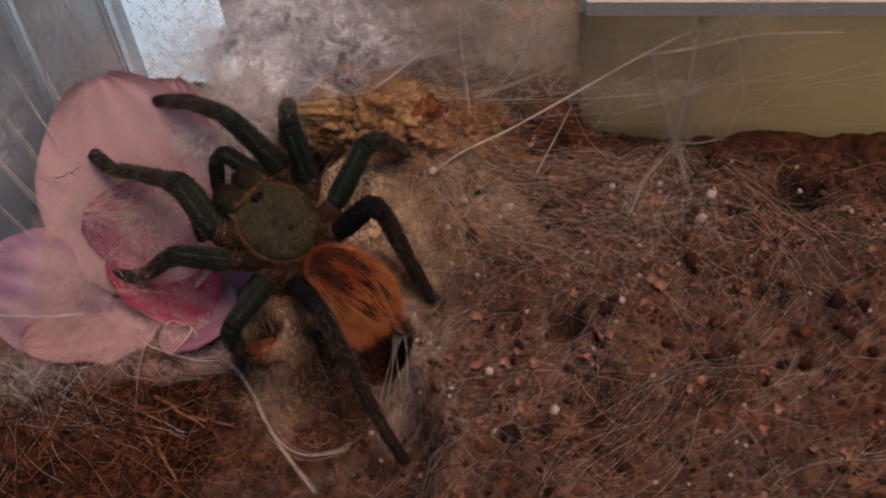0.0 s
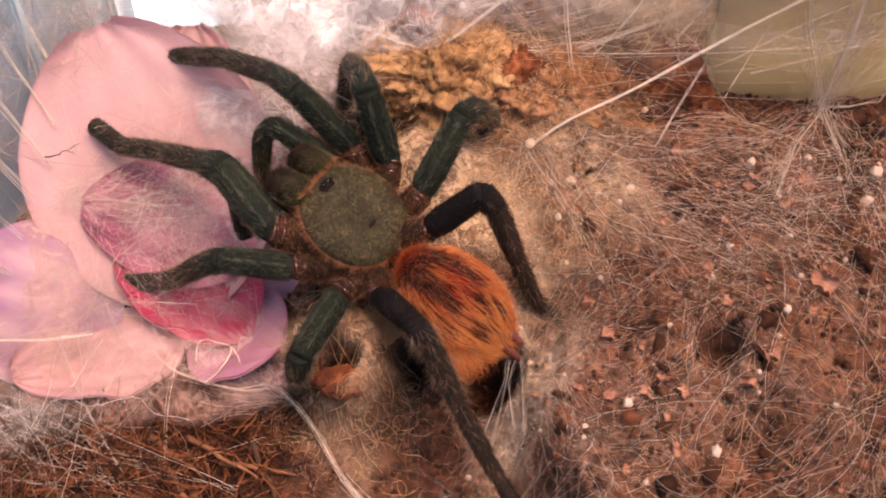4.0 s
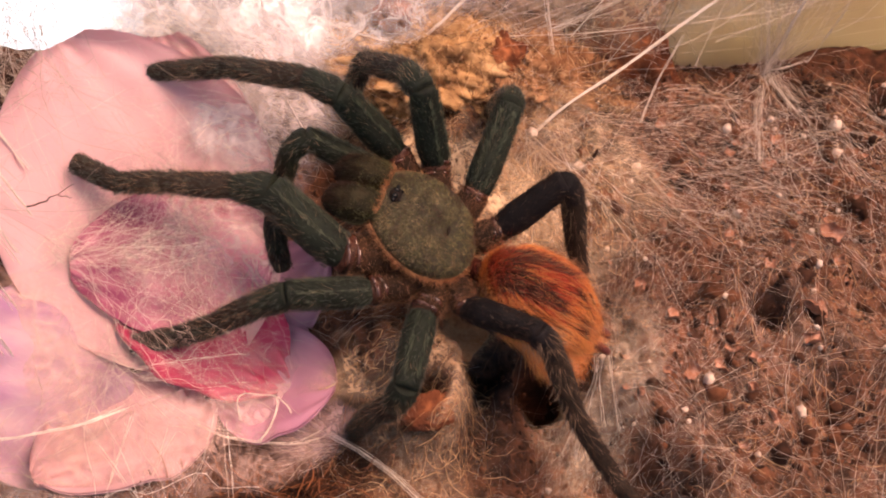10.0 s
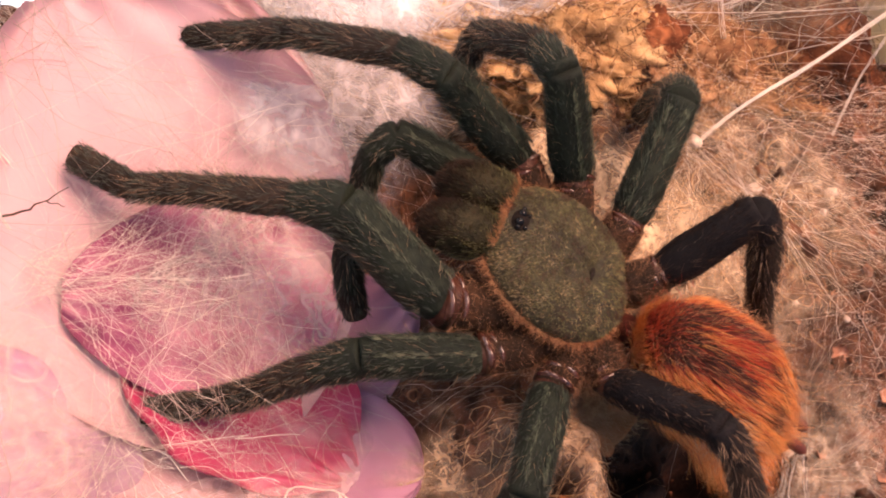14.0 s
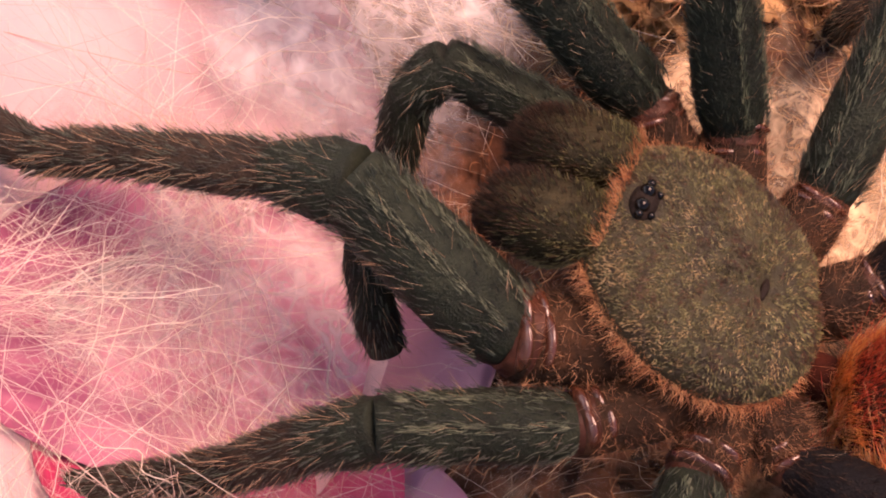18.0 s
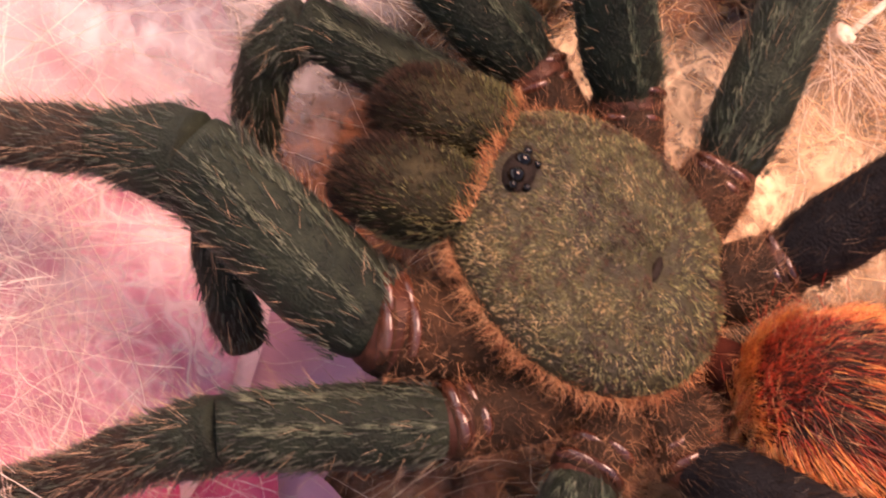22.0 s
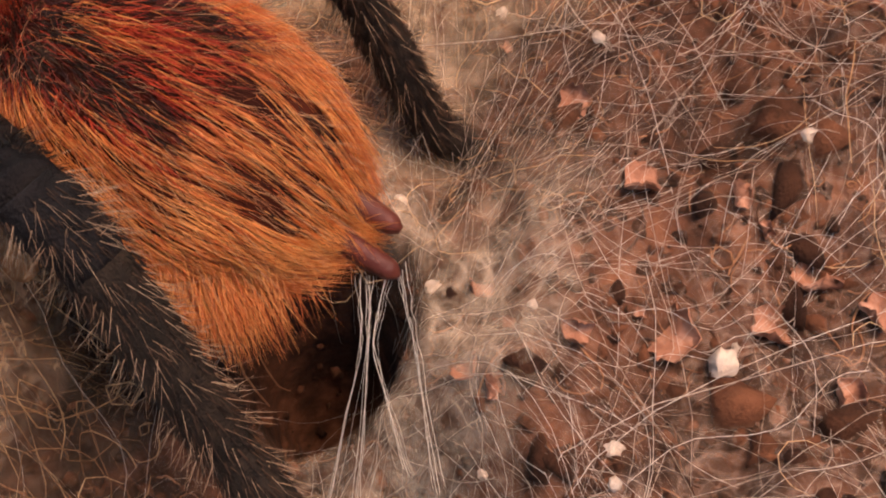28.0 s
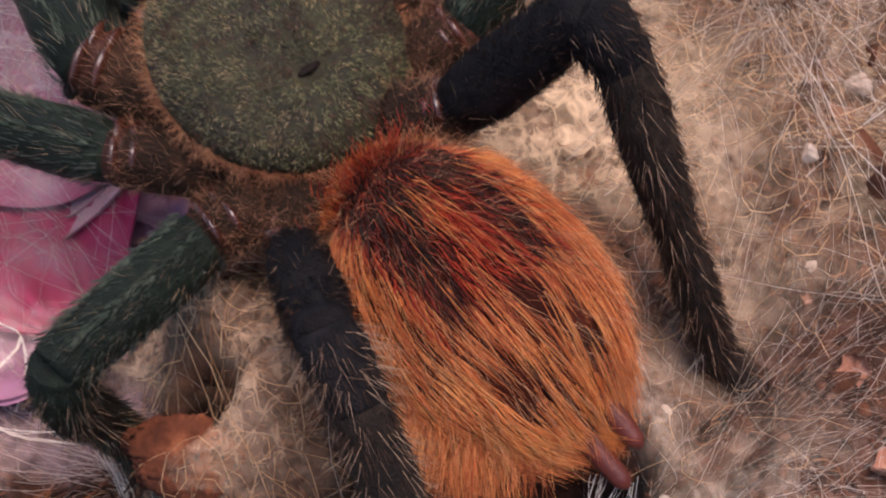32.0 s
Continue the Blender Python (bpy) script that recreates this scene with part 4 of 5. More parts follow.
def crumbs(name, n, box, size, mat, label, seed):
    rnd = np.random.default_rng(seed)
    x, y = lay(n, box, rnd)
    pick = np.hypot(x - 30.5, y + 14) > 3
    x, y = x[pick], y[pick]
    n = len(x)
    z = height(x, y)
    t = (1 + 5 ** 0.5) / 2
    ico = np.array([(-1, t, 0), (1, t, 0), (-1, -t, 0), (1, -t, 0), (0, -1, t), (0, 1, t), (0, -1, -t), (0, 1, -t), (t, 0, -1), (t, 0, 1), (-t, 0, -1), (-t, 0, 1)]) / 1.9
    tri = np.array([(0, 11, 5), (0, 5, 1), (0, 1, 7), (0, 7, 10), (0, 10, 11), (1, 5, 9), (5, 11, 4), (11, 10, 2), (10, 7, 6), (7, 1, 8), (3, 9, 4), (3, 4, 2), (3, 2, 6), (3, 6, 8), (3, 8, 9), (4, 9, 5), (2, 4, 11), (6, 2, 10), (8, 6, 7), (9, 8, 1)])
    s = size * rnd.uniform(0.4, 1.3, (n, 1, 1)) ** 1.6 * rnd.uniform(0.6, 1.2, (n, 1, 3))
    v = ico[None] * rnd.uniform(0.4, 1.5, (n, 12, 1)) * s + np.stack([x, y, z + size * 0.2], 1)[:, None]
    f = (tri[None] + 12 * np.arange(n)[:, None, None]).reshape(-1, 3)
    return tagged(new(name, mesh_from(name, v.reshape(-1, 3), f, mat)), label, "crumbs", kind="stuff")


crumbs("soil_crumbs", 20000, (-100, 215, -115, 86), 0.62, M_CRUMB, "dark and reddish crumbs of coir soil", 13)
crumbs("soil_crumbs", 800, (36, 200, -70, 84), 1.15, M_CRUMB, "middling reddish lumps of coir soil", 26)
crumbs("soil_crumbs", 330, (40, 200, -60, 84), 2.0, M_CRUMB, "larger reddish lumps of coir soil", 15)
crumbs("soil_crumbs", 500, (-110, -20, -110, -50), 3.4, M_CRUMB, "dark lumps of bark in the lower corner", 16)


def build_lumps():
    tagged(new("coir_clump", blob("coir_clump", (4, 62, 3), np.array([(25, 4, 0), (-3, 17, 0), (0, 0, 12.0)]), M_MOSS, 0.17, 51, 100, 150, 2.2)), "golden tan clump of matted coconut fibre", "coir clump")
    tagged(new("bark_piece", blob("bark_piece", (55, 75, 3), np.array([(13, -5, -7), (3, 5, 1), (3, 2, 10.0)]), M_WOOD, 0.12, 57, size=2.2)), "dark red-brown piece of bark behind the web", "bark")
    tagged(new("coir_clump", blob("coir_clump", (33, 62, 1), np.array([(20, 5, -3), (-4, 14, 0), (0, 0, 10.0)]), M_RUST, 0.17, 53, 100, 140, 2.2)), "rusty brown clump of coconut fibre beside the bark", "coir clump")
    tagged(new("bark_piece", blob("bark_piece", (66, 72, -3), np.array([(8, -2, -1), (2, 4, 0), (0, 0, 5.0)]), M_WOOD, 0.12, 58, size=2.2)), "orange-brown piece of bark behind the web", "bark")
    tagged(new("bark_piece", blob("bark_piece", (-7.4, 66.5, 15), np.array([(5, 1, 0), (-1, 4, 0), (0, 0, 3.5)]), M_WOOD, 0.12, 61)), "small dark knob of bark caught in web", "bark")
    tagged(new("bark_piece", blob("bark_piece", (-0.6, -28.6, -2.6), np.array([(5.6, 1.6, 1.6), (-1.4, 3.0, 1.6), (0.3, -0.5, 1.0)]), M_WOOD, 0.13, 66, size=2.4)), "ragged orange-brown bark shard beside a small hollow", "bark")
    tagged(new("bark_piece", blob("bark_piece", (20, 61, 9), np.array([(6, 3, 0), (-2, 6, 0), (0, 0, 6.0)]), M_WOOD, 0.14, 63)), "reddish bark lump under web", "bark")


build_lumps()


def build_clump_fibres():
    """Loose ends that stand off the coir clump and the bark."""
    for name, n, mat in (("coir_clump", 5500, M_TANF), ("coir_clump", 2600, M_FIBRE), ("coir_clump", 1400, M_FIBRED), ("coir_clump.001", 3800, M_FIBRE), ("coir_clump.001", 3200, M_TANF), ("coir_clump.001", 1600, M_FIBRED), ("bark_piece", 900, M_FIBRE), ("bark_piece.001", 400, M_FIBRE)):
        ob = bpy.data.objects[name]
        co, out = np.zeros(len(ob.data.vertices) * 3), np.zeros(len(ob.data.vertices) * 3)
        ob.data.vertices.foreach_get("co", co)
        ob.data.vertices.foreach_get("normal", out)
        co, out = co.reshape(-1, 3) / MM, out.reshape(-1, 3)
        pick = rng.integers(0, len(co), n)
        q, at = out[pick], co[pick]
        q = q * np.sign(((at - co.mean(0)) * q).sum(1))[:, None]
        side = np.cross(q, rng.normal(size=(n, 3)))
        part("fuzz", hair_mesh("fuzz", at, side + 0.6 * q, 5.0, 0.085, mat, bend=-0.4 * q, wild=0.3), ob, "loose golden fibres" if mat is M_TANF else "loose rusty fibres")


build_clump_fibres()


def build_beads():
    """White perlite grains; a few shapes shared by all."""
    shapes = [blob("perlite_bead", (0, 0, 0), np.eye(3) * 1.0, M_BEAD, 0.2 + 0.04 * k, 70 + 5 * k, 10, 14) for k in range(4)]
    rnd = np.random.default_rng(31)
    spots = [(82.7, 54.8, 1.2), (96, 12.6, 1.3), (54.6, 37.9, 1.0), (81.7, 30.2, 1.2), (64.6, -17.4, 1.5), (28, 43.1, 1.4), (39.7, 37.2, 1.2), (86, -24, 1.3), (113, 58, 1.7), (112, 50, 1.4)]
    spots += [(float(rnd.uniform(30, 190)), float(rnd.uniform(-70, 80)), float(rnd.uniform(0.3, 0.85))) for _ in range(85)]
    for k, (x, y, r) in enumerate(spots):
        ob = new("perlite_bead", shapes[k % 4])
        ob.matrix_world = pose(x * MM, y * MM, (float(height(x, y)) + 0.75 * r) * MM, *(float(a) for a in rnd.uniform(0, 360, 3)))
        ob.scale = (r, r * float(rnd.uniform(0.7, 1)), r * float(rnd.uniform(0.7, 1)))
        tagged(ob, "small white perlite grain lying on the soil", "perlite grain", "perlite grains on the soil")


build_beads()


def flake_mesh(seed, size, curl):
    """A thin curled flake of bark."""
    n = 9
    u, v = np.meshgrid(np.linspace(-1, 1, n), np.linspace(-1, 1, n), indexing="ij")
    r = 1 + 0.25 * smooth_noise(u * 3 + seed * 5, v * 3, 0.9, 80 + seed)
    a = u * curl
    top = np.stack([np.sin(a) / curl * size * r, v * size * 0.7 * r * np.sqrt(np.clip(1.2 - u ** 2, 0.1, 1)), (1 - np.cos(a)) / curl * size + 0.25 * smooth_noise(u * 4, v * 4, 1.1, 90 + seed)], -1).reshape(-1, 3)
    p = np.r_[top, top - np.array([0, 0, 0.25])]
    m = n * n
    f = []
    for i in range(n - 1):
        for j in range(n - 1):
            k = i * n + j
            f += [(k, k + n, k + n + 1, k + 1), (m + k, m + k + 1, m + k + n + 1, m + k + n)]
    rim = [i * n for i in range(n)] + [(n - 1) * n + j for j in range(1, n)] + [i * n + n - 1 for i in range(n - 2, -1, -1)] + list(range(n - 2, 0, -1))
    f += [(rim[k], rim[(k + 1) % len(rim)], m + rim[(k + 1) % len(rim)], m + rim[k]) for k in range(len(rim))]
    return mesh_from("bark_flake", p, f, M_CHIP)


def build_flakes():
    shapes = [flake_mesh(k, 2.2, 1.2 + 0.4 * k) for k in range(4)]
    rnd = np.random.default_rng(33)
    spots = [(60.7, -15.2, 1.2), (76.4, -12.1, 0.9), (104, 24, 1.9), (90, -8, 1.3), (93, 1, 1.9), (84, 52, 1.1), (94, 47, 1.2), (98, 33, 1.0), (57, -4, 0.9)]
    spots += [(float(rnd.uniform(42, 180)), float(rnd.uniform(-60, 72)), float(rnd.uniform(0.3, 1.1))) for _ in range(90)]
    for k, (x, y, r) in enumerate(spots):
        ob = new("bark_flake", shapes[k % 4])
        ob.matrix_world = pose(x * MM, y * MM, (float(height(x, y)) + 0.8) * MM, *(float(a) for a in rnd.uniform(-40, 40, 2)), float(rnd.uniform(0, 360)))
        ob.scale = (r, r, r)
        tagged(ob, "curled orange-brown flake of bark on the soil", "bark flake", "bark flakes on the soil")


build_flakes()


def build_twigs():
    """Dry rootlets before the lower petal."""
    rnd = np.random.default_rng(35)
    for x, y, z, dx, dy, dz, r in ((-60, -48.5, -15, 2, 6, 5, 0.28), (-52, -45, -14.5, -3, 5, 4, 0.32), (-46, -46, -15, 1, 7, 5, 0.3), (-40, -41, -15, -4, 6, 4, 0.3), (-68, -56, -18, -4, 4, 4, 0.25), (-38, -52, -20, 12, -10, 2, 0.9), (-30, -56, -22, 14, -12, 1, 0.8), (-36, -44, -21, 20, -6, 1, 0.7), (-47, -36, -20, 6, -12, -1, 0.6), (-44, -46, -21, 16, -8, 0, 0.8), (-20, -40, -22, 14, -14, 0, 0.6), (-26, -48, -22, 18, 3, 1, 0.65), (-58, -50, -20, 14, -12, -1, 0.7), (-84, 4, 13, 8, 4, 3.5, 0.16)):
        u = np.linspace(0, 1, 9)[:, None]
        p = np.array([x, y, z]) + np.array([dx, dy, dz]) * u + np.cumsum(rnd.normal(size=(9, 3)) * 0.4, axis=0)
        tw = tagged(new("twig", tube_mesh("twig", p, r * (1.2 - 0.8 * u[:, 0]), M_FIBRE if r > 0.6 else M_TWIG, 7, 2)), "flat orange-brown fibre stick lying on the soil" if r > 0.6 else "thin dark dried rootlet by the petal", "twig", "dry twigs below the flower")
        q = p[5] + np.cumsum(np.array([dx, -dy * 0.3, dz]) / 14 + rnd.normal(size=(5, 3)) * 0.3, axis=0)
        if r < 0.6:
            part("side_shoot", tube_mesh("side_shoot", q, r * np.linspace(0.7, 0.25, 5), M_TWIG, 6, 2), tw)


build_twigs()


# ---- web ----
def web_mat(name, n, box, size, radius, label, seed, centre=None, lift=1.5, mat=None, sag=0.6, spread=0.35, keep=None):
    """Fine silk laid over the soil: nearly straight threads, many running out from the centre."""
    rnd = np.random.default_rng(seed)
    x, y = lay(n, box, rnd)
    if keep is not None:
        pick = keep(x, y)
        x, y = x[pick], y[pick]
        n = len(x)
    ang = rnd.uniform(0, 2 * np.pi, n)
    if centre is not None:
        ang = np.arctan2(y - centre[1], x - centre[0]) + rnd.normal(size=n) * spread
    ln = size * rnd.uniform(0.3, 1.6, n)
    u = np.linspace(-0.5, 0.5, 12)
    bend = rnd.normal(size=(n, 1)) * 0.12 * ln[:, None]
    px = x[:, None] + np.cos(ang)[:, None] * ln[:, None] * u - np.sin(ang)[:, None] * bend * (u * 2) ** 2
    py = y[:, None] + np.sin(ang)[:, None] * ln[:, None] * u + np.cos(ang)[:, None] * bend * (u * 2) ** 2
    wob = rnd.uniform(0.2, 1.0, (n, 1)) * 0.05 * ln[:, None] * np.sin(2 * np.pi * (u * rnd.uniform(0.7, 2.0, (n, 1)) + rnd.random((n, 1))))
    px, py = px - np.sin(ang)[:, None] * wob, py + np.cos(ang)[:, None] * wob
    h = height(px, py)
    ends = h[:, :1] + (h[:, -1:] - h[:, :1]) * (u + 0.5)
    pz = np.maximum(h, ends * (1 - 0.3) + h * 0.3) + 0.35 + lift * rnd.random((n, 1)) * (1 - sag * (2 * u) ** 2)
    r = np.broadcast_to(radius * rnd.uniform(0.4, 1.6, (n, 1)), (n, 12))
    v, f = tubes(np.stack([px, py, pz], -1), r)
    return tagged(new(name, mesh_from(name, v, f, mat or M_SILK)), label, "web", kind="stuff")


web_mat("silk_web", 1000, (-20, 200, -70, 86), 17, 0.013, "fine pale silk threads spread over the soil", 21, keep=not_flower)
web_mat("silk_web", 300, (20, 110, 18, 66), 26, 0.015, "pale silk threads fanning out beside the spider", 22, (28, 43), 5, spread=0.45)
web_mat("silk_web", 260, (28, 62, -45, 14), 16, 0.012, "pale silk threads fanning out below the abdomen", 23, (42, -18), 3, keep=not_flower)
web_mat("silk_web", 80, (40, 112, 24, 64), 52, 0.03, "long silk threads sweeping over the soil from a perlite grain", 27, (28, 43), 3, spread=0.22)
web_mat("silk_web", 60, (78, 150, 28, 72), 44, 0.03, "long silk threads sweeping over the soil from the wall's foot", 28, (98, 76), 3, spread=0.25)
web_mat("silk_web", 90, (50, 190, -70, 40), 60, 0.027, "long silk threads in arcs over the soil", 29, (20, -150), 2.5, spread=0.3)
web_mat("silk_web", 130, (100, 200, -60, 60), 42, 0.026, "long silk threads running over the soil", 24, (60, -120), 3, spread=0.2)


for fan, (cx, cy) in enumerate(((78, 6), (104, 40), (62, 20), (118, -18), (84, -34), (58, -36))):
    web_mat("silk_web", 60, (cx - 22, cx + 22, cy - 18, cy + 18), 20, 0.017, "pale silk threads drawn together over a hollow in the soil", 40 + fan, (cx, cy), 3.5, spread=0.3)


# the feet that stand on the flower, clear of the free threads
FEET = np.concatenate([np.linspace(leg[0][-2], leg[0][-1], 4) for leg in (FIRST_FAR, FIRST_NEAR, SECOND_NEAR)]) + np.array([0, 0, 1.5])


def spans(name, starts, ends, radius, label, seed, sag=0.06, mat=None, wave=0.5):
    """Free silk threads, each from a start to an end, sagging a little."""
    rnd = np.random.default_rng(seed)
    a, b = np.asarray(starts, float), np.asarray(ends, float)
    n, k = len(a), 14
    u = np.linspace(0, 1, k)[None, :, None]
    ln = np.linalg.norm(b - a, axis=1)[:, None, None]
    side = rnd.normal(size=(n, 1, 3)) * 0.04 * ln + np.array([0, 0, -1.0]) * sag * ln * rnd.random((n, 1, 1))
    sway = rnd.normal(size=(n, 1, 3)) * np.sin(2 * np.pi * (u * rnd.uniform(0.6, 2.2, (n, 1, 1)) + rnd.random((n, 1, 1)))) * np.minimum(0.05 * ln, 1.6)
    p = a[:, None] + (b - a)[:, None] * u + side * 4 * u * (1 - u) + sway * (4 * u * (1 - u)) + rnd.normal(size=(n, k, 3)) * wave * 0.1
    r = np.broadcast_to(radius * rnd.uniform(0.4, 1.7, (n, 1)), (n, k))
    fine = np.linspace(0, k - 1, 40).astype(int)
    free = np.linalg.norm(p[:, fine, None] - FEET, axis=3).min((1, 2)) > 3.4
    v, f = tubes(p[free], r[free])
    return tagged(new(name, mesh_from(name, v, f, mat or M_SILK)), label, "web", kind="stuff")


def around(centre, size, n, rnd):
    return np.asarray(centre, float) + rnd.normal(size=(n, 3)) * np.asarray(size, float)


def build_flower_web():
    rnd = np.random.default_rng(61)
    along, across, up = np.array([-0.45, 0.74, 0.5]), np.array([0.8, 0.55, -0.1]), np.array([0.40, -0.46, 0.79])
    def on_petal(n, lift):
        c = np.array([-56, 6, 5.0]) + across * rnd.normal(size=(n, 1)) * 14 + along * rnd.normal(size=(n, 1)) * 17
        return c + up * rnd.uniform(*lift, (n, 1))

    nodes = on_petal(34, (-1.5, 1.5))
    for n, radius, label in ((260, 0.018, "felt of fine white silk threads over the flower"), (90, 0.02, "crossing white silk threads over the flower"), (26, 0.036, "thick pale silk threads over the flower")):
        a, b = rnd.integers(0, 34, n), rnd.integers(0, 34, n)
        b = np.where(a == b, (b + 1) % 34, b)
        spans("silk_web", nodes[a] + rnd.normal(size=(n, 3)) * 1.6, nodes[b] + rnd.normal(size=(n, 3)) * 1.6, radius, label, 62 + n, 0.03, M_SILKP, wave=0.3)
    n = 70
    spans("silk_web", on_petal(n, (-2, 1.5)), on_petal(n, (-2, 1.5)), 0.024, "long white silk threads crossing the broad petal", 76, 0.02, M_SILKB)
    n = 420
    c, a = on_petal(n, (-2, 1.5)), rnd.uniform(0, np.pi, (n, 1))
    d = (across * np.cos(a) + along * np.sin(a)) * rnd.uniform(3, 9, (n, 1))
    spans("silk_web", c - d, c + d, 0.017, "felt of short white silk threads over the flower", 62, mat=M_SILKP)
    knot = np.array([-64, -19, -8])
    n = 260
    spans("silk_web", around(knot, (3, 3, 2), n, rnd), knot + np.stack([rnd.normal(size=n) * 16, rnd.normal(size=n) * 22, rnd.uniform(-4, 12, n)], 1), 0.018, "silk threads drawn out from a knot over the flower", 63, mat=M_SILKP)
    n = 46
    spans("silk_web", around(knot, (3, 4, 2), n, rnd), knot + np.stack([rnd.normal(size=n) * 14, rnd.normal(size=n) * 24, rnd.uniform(-2, 14, n)], 1), 0.036, "thick cream silk threads from a knot over the flower", 73, 0.03, M_SILKB)
    knot2 = np.array([-79, -1, 5])
    n = 80
    spans("silk_web", around(knot2, (2, 3, 2), n, rnd), around((-60, 4, 5), (12, 14, 5), n, rnd), 0.022, "cream silk threads from the petal's edge", 74, 0.03, M_SILKB)
    n = 110
    spans("silk_web", around((-58, -8, -3), (12, 10, 4), n, rnd), around((-40, -14, -12), (14, 12, 4), n, rnd), 0.015, "silk threads across the flower's throat", 64)
    n = 300
    spans("silk_web", around((-30, 40, 12), (12, 10, 3), n, rnd), around((-66, 44, 22), (16, 12, 6), n, rnd), 0.028, "silk threads between petal and clump", 65)
    n = 260
    spans("silk_web", around((-84, 36, 20), (12, 14, 8), n, rnd), around((-100, 44, 40), (8, 20, 30), n, rnd), 0.035, "silk threads between petal and terrarium corner", 66)
    n = 90
    spans("silk_web", around((-14.5, -26, -26), (1, 1, 1), n, rnd), around((-30, -26, -18), (16, 8, 5), n, rnd), 0.03, "silk threads from foot to flower", 67)
    n = 160
    spans("silk_web", around((-80, -50, -16), (14, 12, 6), n, rnd), around((-60, -60, -20), (20, 16, 4), n, rnd), 0.04, "greyish silk threads below the lilac petal", 68)


    n = 90
    spans("silk_web", around((16, 66, 12), (26, 7, 3), n, rnd), around((70, 90, 30), (44, 1, 12), n, rnd), 0.042, "silk threads from coir clump to back wall", 69)
    n = 60
    spans("silk_web", around((98, 76, 1), (2, 2, 1), n, rnd), np.stack([rnd.uniform(70, 130, n), rnd.uniform(36, 70, n), rnd.uniform(-1, 2, n)], 1), 0.026, "silk threads fanning out from the wall's foot", 70, 0.02)
    n = 90
    spans("silk_web", around((98, 77, 2), (3, 2, 2), n, rnd), around((100, 91, 40), (14, 1, 8), n, rnd), 0.045, "silk threads rising up the back wall", 71, 0.02)
    n = 70
    spans("silk_web", around((28, 43, 4), (1.5, 1.5, 1), n, rnd), np.stack([rnd.uniform(6, 60, n), rnd.uniform(10, 44, n), rnd.uniform(-1, 6, n)], 1), 0.024, "silk threads drawn to a perlite grain", 72, 0.02)


build_flower_web()


def build_lines():
    """Guy lines: bundles of silk from soil to wall."""
    rnd = np.random.default_rng(71)

    def bundle(name, points, n, spread, radius, label, thick=0.0):
        p = np.asarray(points, float)
        k = 16
        u = np.linspace(0, 1, k)
        s = np.linspace(0, 1, len(p))
        q = np.stack([np.interp(u, s, p[:, j]) for j in range(3)], 1)
        q[1:-1] = (q[:-2] + 2 * q[1:-1] + q[2:]) / 4
        off = rnd.normal(size=(n, 1, 3)) * spread + rnd.normal(size=(n, 1, 3)) * spread * 1.5 * (2 * u[None, :, None] - 1) ** 2
        path = q[None] + off + rnd.normal(size=(n, k, 3)) * 0.06
        r = np.full((n, k), radius) * rnd.uniform(0.5, 1.3, (n, 1))
        line = None
        for k2 in range(n):
            v, f = tubes(path[k2:k2 + 1], r[k2:k2 + 1], 5)
            if line is None:
                line = tagged(new(name, mesh_from(name, v, f, M_SILKB)), label, "web line", "guy lines of the web")
            else:
                part("strand", mesh_from("strand", v, f, M_SILKB), line)
        return line

    bundle("web_line", ((28, 43, 4), (36, 49, 10), (50, 58, 15), (70, 72, 25), (84, 78, 35), (100, 84, 46)), 12, 0.24, 0.06, "pale twisted silk line slung from soil to wall")
    bundle("web_line", ((66, 68, 18), (62, 62, 8), (58, 52, -1)), 5, 0.2, 0.05, "thin silk line dropping to the soil")
    bundle("web_line", ((98, 76, 0), (99, 79, 20), (100, 84, 45), (101, 90, 52)), 9, 0.3, 0.09, "pale silk line rising up the wall")
    bundle("web_line", ((98, 76, 1), (88, 82, 26), (84, 90, 50)), 6, 0.5, 0.07, "thin silk line rising up the wall")
    bundle("web_line", ((112, 82, 0), (116, 86, 18), (108, 91, 48)), 5, 0.3, 0.08, "thin silk line hanging before the wall")
    bundle("web_line", ((98, 76, 1), (104, 64, 0), (110, 50, 0), (114, 36, 0)), 7, 0.5, 0.05, "silk line fanning over the soil")
    bundle("web_line", ((98, 76, 1), (92, 62, 1), (90, 46, 0)), 6, 0.5, 0.05, "silk line fanning over the soil")
    bundle("web_line", ((-31, 62, 17), (-15, 60, 14), (-1, 59.4, 12.5), (14, 74, 22), (30, 84, 34)), 6, 0.25, 0.07, "pale silk line slung over the coir clump")
    bundle("web_line", ((10, 78, 16), (40, 82, 22), (80, 90, 34)), 8, 0.4, 0.07, "loose silk line before the wall")
    bundle("web_line", ((30, 70, 8), (56, 80, 20), (96, 91, 46)), 8, 0.4, 0.06, "loose silk line before the wall")
    bundle("web_line", ((84, 79, 35), (98, 82, 38), (116, 87, 44), (140, 92, 46)), 6, 0.3, 0.07, "silk line branching off along the back wall")
    bundle("web_line", ((56, 74, 16), (66, 82, 30), (82, 86, 36), (96, 88, 42)), 5, 0.35, 0.06, "silk line bowed before the back wall")
    bundle("web_line", ((26, 80, 40), (30, 72, 20), (36, 60, 6), (40, 46, 0)), 5, 0.4, 0.055, "long silk line dropping over the coir clump")
    bundle("web_line", ((0, 72, 14), (24, 78, 22), (48, 86, 36), (64, 89, 48)), 7, 0.5, 0.06, "silk line slung from the coir clump to the wall")
    bundle("web_line", ((112, 82, 1), (105, 79, 0), (98, 76, 1)), 4, 0.2, 0.06, "silk line along the wall's foot")
